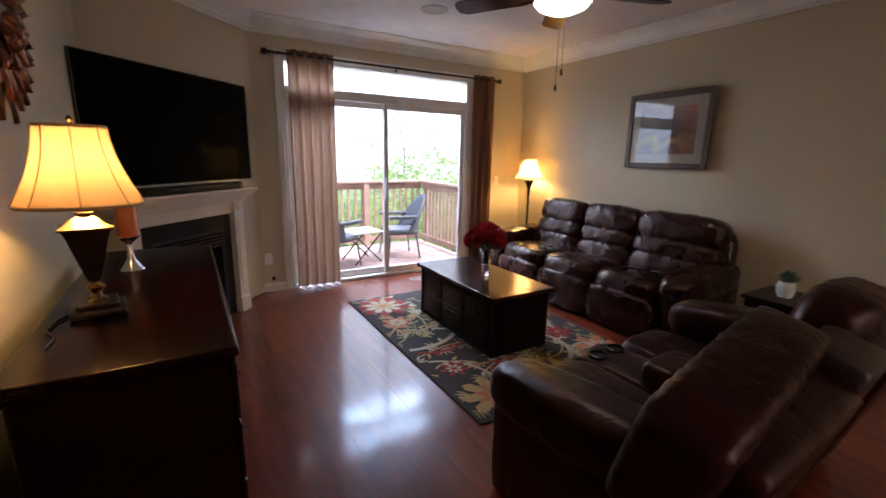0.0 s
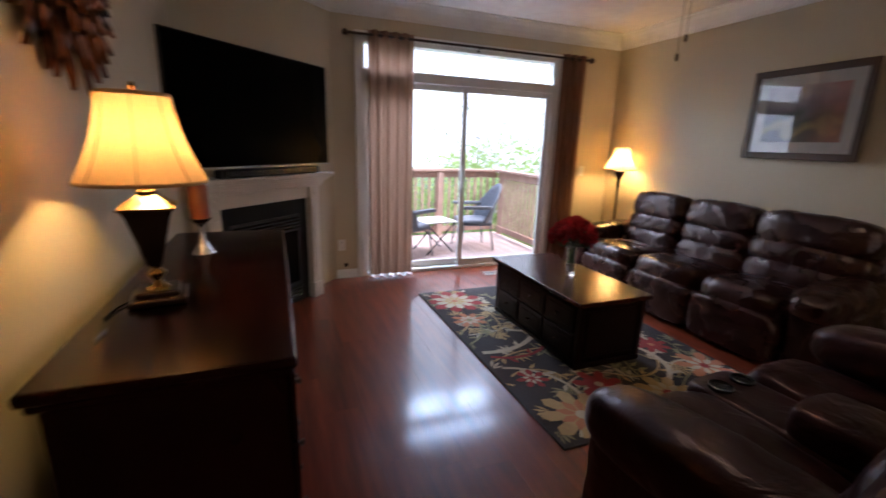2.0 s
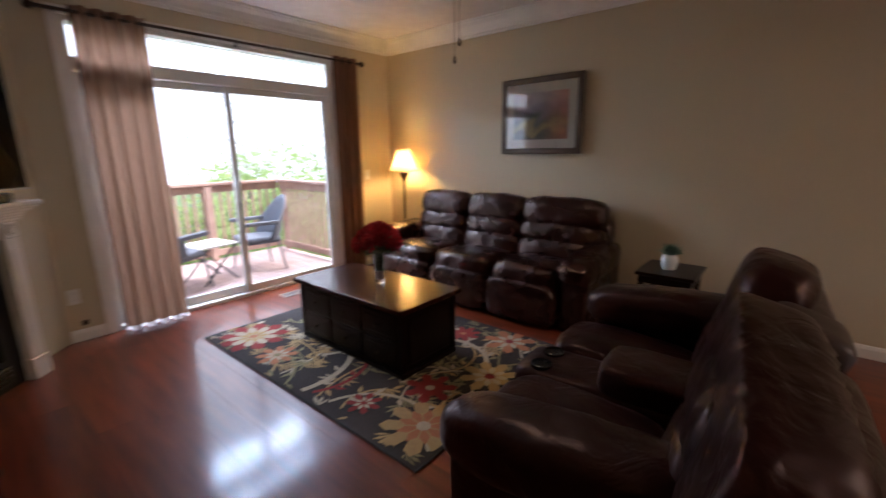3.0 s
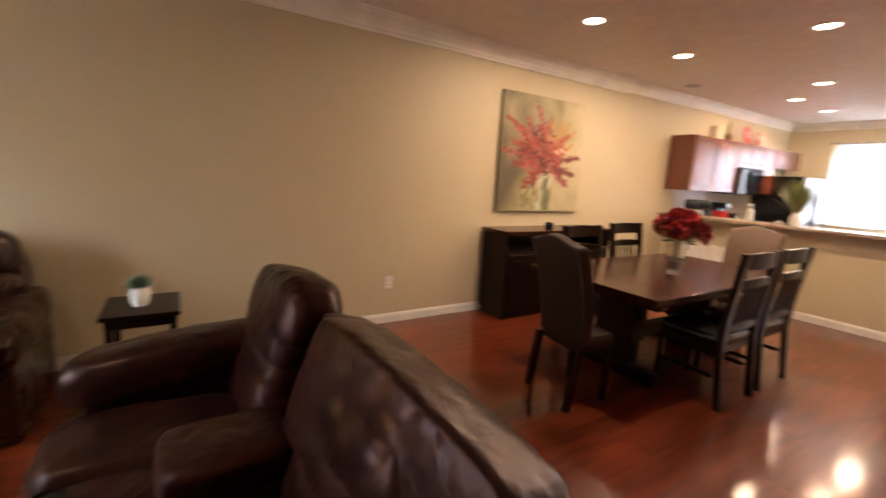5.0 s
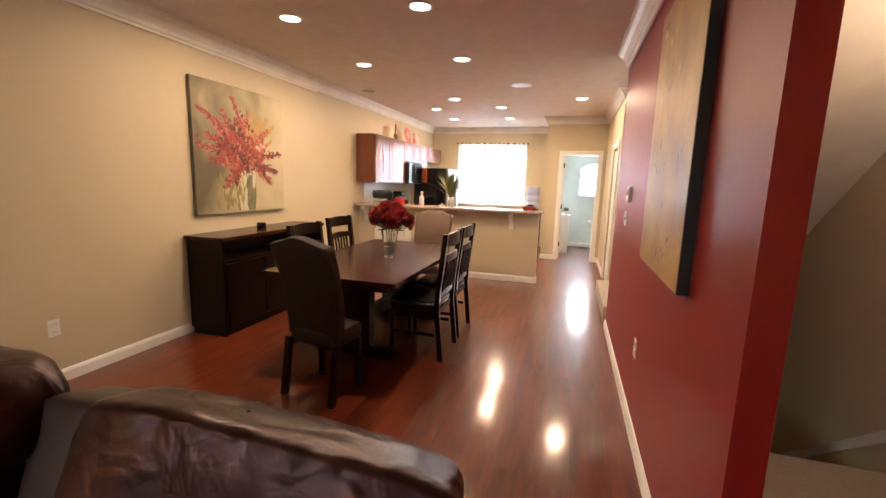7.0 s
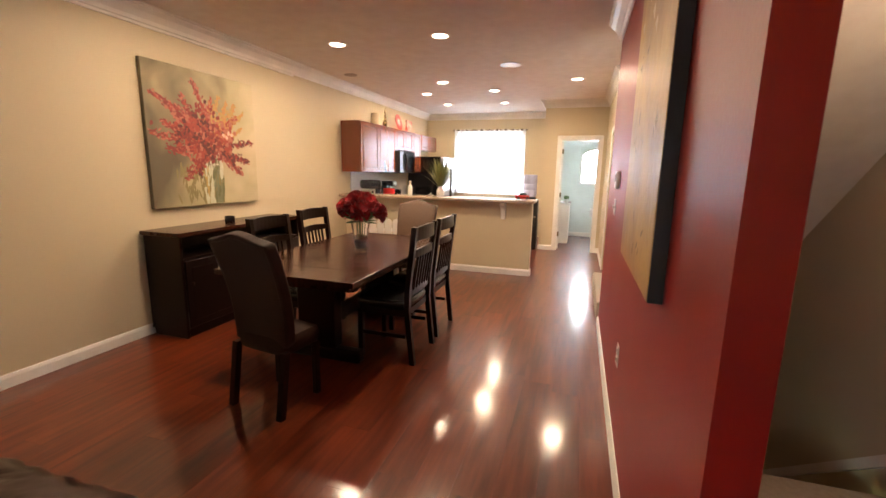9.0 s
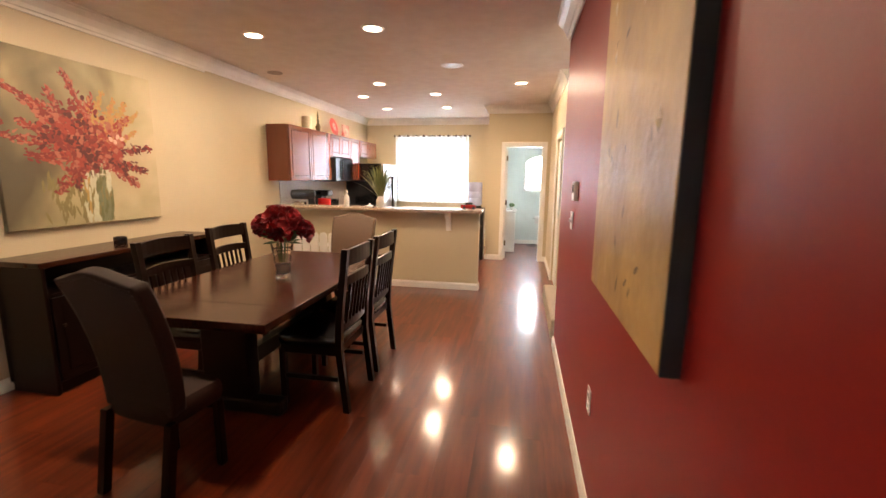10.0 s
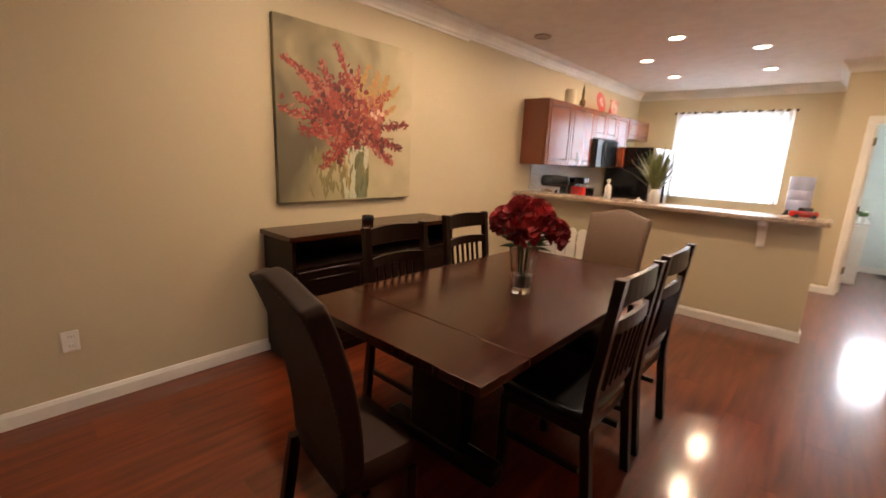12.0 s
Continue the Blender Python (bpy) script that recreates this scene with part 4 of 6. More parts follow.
def landscape_mat():
    m = bpy.data.materials.new("cottage_print")
    m.use_nodes = True
    n, l = m.node_tree.nodes, m.node_tree.links
    tc, sp = n.new("ShaderNodeTexCoord"), n.new("ShaderNodeSeparateXYZ")
    l.new(tc.outputs["Object"], sp.inputs[0])
    nz = n.new("ShaderNodeTexNoise")
    nz.inputs["Scale"].default_value, nz.inputs["Detail"].default_value = 7, 6
    l.new(tc.outputs["Object"], nz.inputs["Vector"])
    ad = n.new("ShaderNodeMath")
    ad.operation = "MULTIPLY_ADD"
    l.new(nz.outputs[0], ad.inputs[0])
    ad.inputs[1].default_value = 0.35
    l.new(sp.outputs["Z"], ad.inputs[2])
    r = n.new("ShaderNodeValToRGB")
    e = r.color_ramp.elements
    e[0].position, e[0].color = 0.0, (0.10, 0.11, 0.09, 1)
    e[1].position, e[1].color = 1.0, (0.72, 0.66, 0.66, 1)
    for p, c in ((0.06, (0.42, 0.36, 0.16)), (0.14, (0.10, 0.12, 0.09)), (0.24, (0.28, 0.24, 0.26)), (0.36, (0.58, 0.50, 0.50))):
        e.new(p).color = (*c, 1)
    l.new(ad.outputs[0], r.inputs[0])
    mr = n.new("ShaderNodeMapRange")
    mr.inputs["From Min"].default_value, mr.inputs["From Max"].default_value = -0.02, -0.24
    l.new(sp.outputs["Y"], mr.inputs[0])
    mx = n.new("ShaderNodeMix")
    mx.data_type = "RGBA"
    mu = n.new("ShaderNodeMath")
    mu.operation = "MULTIPLY"
    l.new(mr.outputs[0], mu.inputs[0])
    l.new(nz.outputs[0], mu.inputs[1])
    l.new(mu.outputs[0], mx.inputs[0])
    l.new(r.outputs[0], mx.inputs[6])
    mx.inputs[7].default_value = (0.60, 0.16, 0.06, 1)
    l.new(mx.outputs[2], n["Principled BSDF"].inputs["Base Color"])
    return m


def ceiling_fan():
    t = thing("ceiling_fan", 2.02, 1.93, CZ, 0, "dark wooden ceiling fan with a lit frosted bowl light", "ceiling fan")
    part("canopy", lathe([(0.07, -0.001), (0.07, -0.03), (0.02, -0.06), (0.015, -0.06)], 20), "bronze", t, smooth=True)
    part("downrod", tube((0, 0, -0.06), (0, 0, -0.24), 0.013, n=12), "bronze", t)
    part("motor", lathe([(0.03, -0.23), (0.10, -0.25), (0.12, -0.29), (0.11, -0.33), (0.06, -0.34), (0.06, -0.38)], 24), "bronze", t, smooth=True)
    part("light_bowl", lathe([(0.16, -0.385), (0.162, -0.395), (0.135, -0.425), (0.07, -0.452), (0.0, -0.458)], 24), "frost", t, smooth=True)
    part("light_rim", lathe([(0.06, -0.375), (0.163, -0.38), (0.168, -0.395), (0.161, -0.396)], 24), "bronze", t, smooth=True)
    for i in range(5):
        m = pose(0, 0, -0.35, 0, 0, 72 * i + 51)
        poly = [(0.17, -0.04), (0.25, -0.06), (0.62, -0.075), (0.66, -0.05), (0.67, 0.0), (0.66, 0.05), (0.62, 0.075), (0.25, 0.06), (0.17, 0.04)]
        part("blade", prism(poly, -0.004, 0.004, m=m @ pose(0, 0, 0, 12)), "darkwood", t)
        part("blade_iron", box(0.09, 0.24, -0.018, 0.018, -0.013, -0.006, 0.002, 1, m=m @ pose(0, 0, 0, 10)), "bronze", t)
    for x, y, L in ((0.03, 0.0, 0.38), (-0.01, -0.0, 0.47)):
        bm = tube((x, y, -0.38), (x, y, -0.38 - L), 0.0015, n=5)
        lathe([(0.0, 0.0), (0.008, 0.008), (0.008, 0.03), (0.003, 0.04)], 10, bm, pose(x, y, -0.41 - L))
        part("pull_chain", bm, "bronze", t)


def wreath():
    t = thing("wall_wreath", WX + 0.01, 1.91, 1.945, 0, "dark copper petal wall wreath around a small round mirror", "wall decoration")
    part("mirror", lathe([(0.0, 0.0), (0.105, 0.0), (0.105, 0.008), (0.0, 0.008)], 28, m=pose(0.035, 0, 0, 0, 90, 0)), mat("mirror_glass", (0.55, 0.55, 0.56), 0.06, 1.0, rvar=0.01), t)
    part("ring", lathe([(0.20, -0.008), (0.21, 0.0), (0.20, 0.008), (0.19, 0.0)], 28, m=pose(0.014, 0, 0, 0, 90, 0)), "copper", t)
    rng = random.Random(9)

    def petal(a, r0, L, w, lift, tip, tilt):
        """A cupped metal petal: broad and round at tip 0.5, pointed towards 1."""
        m = Matrix.Rotation(a, 4, "X") @ pose(lift, 0, r0, rng.uniform(-8, 8), tilt, rng.uniform(-12, 12))
        bm = bmesh.new()
        prof = [(0.0, 0.25), (0.18, 0.75), (0.42, 1.0), (0.68, 0.86 - 0.25 * (tip - 0.5)), (0.88, 0.50 - 0.45 * (tip - 0.5)), (1.0, 0.05)]
        rows = [[bm.verts.new(m @ Vector((-0.016 * abs(k) ** 2 + 0.012 * math.sin(u * 3.1), k * w * f, u * L))) for k in (-1, -0.5, 0, 0.5, 1)] for u, f in prof]
        for p, q in zip(rows, rows[1:]):
            for k in range(4):
                bm.faces.new((p[k], p[k + 1], q[k + 1], q[k]))
        part("petal", bm, "copper", t)
    for n, r0, L, w, lift, tip, tilt in ((26, 0.20, 0.22, 0.036, 0.004, 1.0, 6), (24, 0.16, 0.19, 0.038, 0.016, 0.9, 10), (20, 0.12, 0.13, 0.036, 0.030, 0.5, 16), (16, 0.085, 0.10, 0.032, 0.042, 0.5, 22)):
        for i in range(n):
            petal(2 * math.pi * (i + rng.uniform(-0.25, 0.25)) / n, r0, L * rng.uniform(0.85, 1.1), w, lift, tip, tilt)


def rug():
    t = tagged(new("area_rug"), "dark charcoal rug with large red, orange and cream flowers", "rug")
    t.matrix_basis = pose(2.16, 2.80, 0.001, 0, 0, 0)
    w, l = 0.80, 1.15
    bm = box(-w, w, -l, l, 0, 0.011, 0.004, 1)
    part("rug_body", bm, mat("rug_pile", (0.034, 0.025, 0.021), 0.95, c2=(0.023, 0.017, 0.015), scale=30, bump=0.6, bscale=250), t)
    rng = random.Random(21)
    cols = {"red": (0.24, 0.02, 0.015), "orange": (0.38, 0.14, 0.06), "cream": (0.42, 0.35, 0.24), "olive": (0.22, 0.19, 0.09), "ochre": (0.38, 0.25, 0.10)}
    mats = {k: mat("rug_" + k, v, 0.95, scale=30, bump=0.6, bscale=250) for k, v in cols.items()}
    bms = {k: bmesh.new() for k in cols}
    def blob(k, pts, z):
        cl = [(max(-w + 0.02, min(w - 0.02, x)), max(-l + 0.02, min(l - 0.02, y))) for x, y in pts]
        if max(p[0] for p in cl) - min(p[0] for p in cl) > 0.01 and max(p[1] for p in cl) - min(p[1] for p in cl) > 0.01:
            b = bms[k]
            vs = [b.verts.new((x, y, z)) for x, y in cl]
            b.faces.new(vs)
    lev = [0.0112]
    def z():
        lev[0] += 0.000004
        return lev[0]
    def flower(x, y, R, n, k1, k2, k3, rot=0):
        for i in range(n):
            a = rot + 2 * math.pi * i / n
            pts = [(x + R * r * math.cos(a + o), y + R * r * math.sin(a + o)) for r, o in ((0.1, 0), (0.55, -0.30), (0.85, -0.22), (1.0, 0), (0.85, 0.22), (0.55, 0.30))]
            blob(k1, pts, z())
        for i in range(n):
            a = rot + 2 * math.pi * (i + 0.5) / n
            blob(k2, [(x + R * r * math.cos(a + o), y + R * r * math.sin(a + o)) for r, o in ((0.05, 0), (0.4, -0.3), (0.62, 0), (0.4, 0.3))], z())
        blob(k3, [(x + 0.17 * R * math.cos(a), y + 0.17 * R * math.sin(a)) for a in np.linspace(0, 2 * math.pi, 10)[:-1]], z())
    def vine(x, y, a, L, k, wd=0.012, cv=2.0):
        P = []
        for s in range(14):
            P.append((x, y, a))
            x += L / 13 * math.cos(a)
            y += L / 13 * math.sin(a)
            a += cv / 13
        for p, q in zip(P, P[1:]):
            blob(k, [(p[0] - wd * math.sin(p[2]), p[1] + wd * math.cos(p[2])), (q[0] - wd * math.sin(q[2]), q[1] + wd * math.cos(q[2])), (q[0] + wd * math.sin(q[2]), q[1] - wd * math.cos(q[2])), (p[0] + wd * math.sin(p[2]), p[1] - wd * math.cos(p[2]))], z())
        for i, p in enumerate(P[2::3]):
            s = 1 if i % 2 else -1
            aa = p[2] + s * 0.9
            blob(k, [(p[0] + r * math.cos(aa + o), p[1] + r * math.sin(aa + o)) for r, o in ((0.01, 0), (0.05, -0.35), (0.10, 0), (0.05, 0.35))], z())
    for i in range(90):
        vine(rng.uniform(-w, w), rng.uniform(-l, l), rng.uniform(0, 6.28), rng.uniform(0.3, 0.7), rng.choice(["olive", "ochre", "cream", "olive"]), rng.uniform(0.005, 0.010), rng.uniform(-3, 3))
    for i in range(75):
        x, y, a = rng.uniform(-w, w), rng.uniform(-l, l), rng.uniform(0, 6.28)
        k = rng.choice(["ochre", "olive", "cream", "ochre"])
        for q in (-0.9, -0.45, 0, 0.45, 0.9):
            L = 0.13 * (1 - 0.25 * abs(q))
            blob(k, [(x + r * L * math.cos(a + q + o), y + r * L * math.sin(a + q + o)) for r, o in ((0.05, 0), (0.6, -0.16), (1.0, 0), (0.6, 0.16))], z())
    vine(-0.75, -0.15, -0.2, 0.75, "cream", 0.020, 1.5)
    vine(-0.72, -0.22, -0.5, 0.75, "red", 0.014, 2.0)
    vine(-0.40, 0.15, -0.6, 0.8, "cream", 0.016, 1.8)
    vine(-0.72, -0.38, -0.3, 0.7, "cream", 0.012, -1.8)
    vine(0.2, -0.85, 0.5, 0.8, "cream", 0.018, 2.4)
    vine(-0.35, 1.08, -2.5, 0.5, "cream", 0.018, 2.6)
    vine(0.35, -0.55, 0.2, 0.6, "cream", 0.018, 2.6)
    flower(-0.55, 0.84, 0.27, 9, "red", "orange", "cream", 0.2)
    flower(-0.55, 0.84, 0.19, 9, "cream", "ochre", "orange", 0.5)
    flower(-0.60, 0.40, 0.15, 8, "orange", "cream", "olive", 0.1)
    flower(-0.60, -0.55, 0.11, 7, "red", "cream", "red", 0.4)
    flower(-0.54, -0.96, 0.24, 9, "ochre", "orange", "cream", 0.1)
    flower(-0.24, -0.74, 0.17, 7, "red", "red", "cream")
    flower(0.10, -0.95, 0.20, 8, "ochre", "cream", "red")
    flower(0.52, -0.42, 0.14, 8, "red", "red", "orange")
    flower(0.62, -0.78, 0.20, 7, "orange", "cream", "red")
    flower(0.60, 0.25, 0.22, 8, "orange", "cream", "red")
    flower(0.55, 0.9, 0.22, 8, "orange", "red", "cream")
    for k, b in bms.items():
        part("woven_pattern", b, mats[k], t, label=k + " woven flowers and vines", kind="stuff")


dresser()
table_lamp()
candle_holder()
fireplace()
television()
curtain("curtain", 1.245, 0.46, "taupe-brown grommet curtain gathered at the window side, backlit", 3.0)
curtain("curtain", 3.40, 0.34, "taupe-brown grommet curtain gathered beside the corner lamp", 8.0)
curtain_rod()
rug()
coffee_table()
vase_of_flowers("flower_vase", 2.18, 2.77, 0.491, "cut-glass vase of dense dark red chrysanthemums on the coffee table", 0.225, 14, 0.068, 0.135, "mum")
sofa()
loveseat()
end_table()
floor_lamp()
framed_picture()
ceiling_fan()
wreath()


# ---- dining area ----
def dining_table():
    x0, x1, y0, y1, h = 1.92, 3.02, -3.50, -1.50, 0.76
    t = thing("dining_table", (x0 + x1) / 2, (y0 + y1) / 2, 0, 0, "dark stained trestle dining table with breadboard ends", "dining table")
    w, l = (x1 - x0) / 2, (y1 - y0) / 2
    part("tabletop", box(-w, w, -l + 0.30, l - 0.30, h - 0.04, h, 0.003), "tablewood", t)
    for s in (-1, 1):
        a, b = sorted((s * (l - 0.298), s * l))
        part("leaf", box(-w, w, a, b, h - 0.04, h, 0.003), "tablewood", t)
    part("apron", box(-w + 0.12, w - 0.12, -l + 0.16, l - 0.16, h - 0.12, h - 0.041, 0.004, 1), "tablewood", t)
    for s in (-1, 1):
        y = s * 0.55
        part("pedestal", box(-0.16, 0.16, y - 0.06, y + 0.06, 0.10, h - 0.121, 0.01), "blackwood", t)
        part("foot", box(-0.36, 0.36, y - 0.05, y + 0.05, 0, 0.099, 0.02), "blackwood", t)
        part("bracket", box(-0.33, 0.33, y - 0.045, y + 0.045, h - 0.20, h - 0.122, 0.02), "blackwood", t)
    part("stretcher", box(-0.04, 0.04, -0.49, 0.49, 0.22, 0.33, 0.006), "blackwood", t)


def slat_chair(x, y, rz, label):
    """Seat at 0.46 m; the back stands at local -y."""
    t = thing("dining_chair", x, y, 0, rz, label, "chair", "chairs round the dining table")
    part("seat", pillow(0.49, 0.44, 0.08, 8, 0.3, 0.0, 1, pose(0, 0, 0.46)), "black", t, smooth=True)
    part("seat_frame", box(-0.225, 0.225, -0.20, 0.20, 0.37, 0.43, 0.004, 1), "blackwood", t)
    for s in (-1, 1):
        part("front_leg", box(s * 0.21 - 0.02, s * 0.21 + 0.02, 0.17, 0.21, 0, 0.40, 0.004, 1), "blackwood", t)
        bm = bmesh.new()
        pts = [(-0.25, 0.0), (-0.205, 0.42), (-0.212, 0.60), (-0.265, 1.06)]
        ring = []
        for yy, zz in pts:
            ring.append([bm.verts.new((s * 0.225 + dx, yy + dy, zz)) for dx, dy in ((-0.02, -0.02), (0.02, -0.02), (0.02, 0.02), (-0.02, 0.02))])
        for a, b in zip(ring, ring[1:]):
            for i in range(4):
                bm.faces.new((a[i], a[(i + 1) % 4], b[(i + 1) % 4], b[i]))
        bm.faces.new(ring[0])
        bm.faces.new(ring[-1])
        part("back_post", bm, "blackwood", t)
    def rail(name, z0, z1, yo, bow=0.025):
        bm = bmesh.new()
        N = 8
        ring = []
        for i in range(N + 1):
            u = i / N * 2 - 1
            yb = yo - bow * (1 - u * u)
            ring.append([bm.verts.new((u * 0.205, yb + dy, zz + (0.012 * (1 - u * u) if zz == z1 else 0))) for dy, zz in ((-0.011, z0), (0.011, z0), (0.011, z1), (-0.011, z1))])
        for a, b in zip(ring, ring[1:]):
            for k in range(4):
                bm.faces.new((a[k], a[(k + 1) % 4], b[(k + 1) % 4], b[k]))
        bm.faces.new(ring[0])
        bm.faces.new(ring[-1])
        part(name, bm, "blackwood", t)
    rail("top_rail", 0.955, 1.05, -0.256)
    rail("middle_rail", 0.83, 0.88, -0.239)
    rail("lower_rail", 0.53, 0.57, -0.205, 0.015)
    for i in range(6):
        xx = -0.145 + 0.058 * i
        bm = tube((xx, -0.222, 0.57), (xx, -0.260, 0.83), 0.011, n=6)
        part("slat", bm, "blackwood", t)
    for s in (-1, 1):
        part("side_rail", box(s * 0.22 - 0.012, s * 0.22 + 0.012, -0.19, 0.17, 0.20, 0.23, 0.003, 1), "blackwood", t)
    return t


def parsons_chair(x, y, rz, label, cloth="taupe"):
    t = thing("upholstered_chair", x, y, 0, rz, label, "chair", "chairs round the dining table")
    part("seat", pillow(0.40, 0.33, 0.12, 10, 0.4, 0.002, 2, pose(0, -0.055, 0.42)), cloth, t, smooth=True)
    # back with a raised camel top, leaning and slightly bowed
    m = pose(0, -0.205, 0.75, 12)
    bm = pillow(0.45, 0.072, 0.66, 18, 0.30, p=9)
    for v in bm.verts:
        if v.co.z > 0:
            v.co.z += 0.05 * (0.5 + 0.5 * math.cos(math.pi * min(1, abs(v.co.x) / 0.21))) * v.co.z / 0.33
        v.co.x *= 1 + 0.05 * v.co.z / 0.33
        v.co.y -= 0.035 * (v.co.z / 0.33) ** 2
    bmesh.ops.transform(bm, matrix=m, verts=bm.verts)
    part("backrest", bm, cloth, t, smooth=2)
    bm = bmesh.new()
    P = [Vector((0.200, -0.31)), Vector((0.211, 0.31)), Vector((0.12, 0.325)), Vector((0, 0.362)), Vector((-0.12, 0.325)), Vector((-0.211, 0.31)), Vector((-0.200, -0.31))]
    for side in (-1, 1):
        for a, b in zip(P, P[1:]):
            k = max(1, int((b - a).length / 0.022))
            for i in range(k):
                q = a.lerp(b, i / k)
                bmesh.ops.create_icosphere(bm, subdivisions=1, radius=0.005, matrix=m @ Matrix.Translation((q.x, side * 0.0345 - 0.035 * (q.y / 0.33) ** 2, q.y)))
    part("nail_heads", bm, "bronze", t, kind="stuff")
    for sx in (-1, 1):
        part("leg", box(sx * 0.165 - 0.02, sx * 0.165 + 0.02, 0.055, 0.095, 0, 0.365, 0.004, 1), "blackwood", t)
        bm = bmesh.new()
        ring = [[bm.verts.new((sx * 0.20 + dx, yy + dy, zz)) for dx, dy in ((-0.02, -0.02), (0.02, -0.02), (0.02, 0.02), (-0.02, 0.02))] for yy, zz in ((-0.27, 0.0), (-0.21, 0.40))]
        for i in range(4):
            bm.faces.new((ring[0][i], ring[0][(i + 1) % 4], ring[1][(i + 1) % 4], ring[1][i]))
        bm.faces.new(ring[0])
        bm.faces.new(ring[1])
        part("rear_leg", bm, "blackwood", t)
    return t


def sideboard():
    t = thing("sideboard", 3.91, -2.64, 0, 0, "dark espresso sideboard with doors and an open shelf below the painting", "sideboard")
    part("top", box(-0.215, 0.215, -0.815, 0.815, 0.885, 0.92, 0.005), "tablewood", t)
    part("back_panel", box(0.18, 0.205, -0.79, 0.79, 0.06, 0.884), "blackwood", t)
    for y in (-0.79, 0.765):
        part("side_panel", box(-0.19, 0.18, y, y + 0.025, 0.0, 0.884, 0.003, 1), "blackwood", t)
    part("bottom_panel", box(-0.19, 0.18, -0.765, 0.765, 0.06, 0.085), "blackwood", t)
    part("shelf", box(-0.185, 0.18, -0.765, 0.765, 0.68, 0.70), "blackwood", t)
    part("plinth", box(-0.17, -0.15, -0.765, 0.765, 0.0, 0.06), "blackwood", t)
    for i in range(3):
        y0 = -0.765 + i * 0.51
        d = part("door", box(-0.205, -0.186, y0 + 0.004, y0 + 0.506, 0.09, 0.675, 0.003, 1), "blackwood", t)
        part("door_panel", box(-0.209, -0.2055, y0 + 0.06, y0 + 0.45, 0.15, 0.615, 0.0015, 1), "blackwood", d)
        part("knob", lathe([(0.006, 0), (0.005, 0.012), (0.012, 0.018), (0.010, 0.026), (0, 0.027)], 12, m=pose(-0.206, y0 + 0.46, 0.48, 0, -90, 0)), "bronze", d)
    c = thing("black_coaster_box", 3.93, -2.62, 0.921, 0, "small round black object on the sideboard", "box")
    part("body", lathe([(0.045, 0), (0.048, 0.01), (0.048, 0.05), (0.044, 0.058), (0.03, 0.05), (0, 0.05)], 20), "black", c, smooth=True)


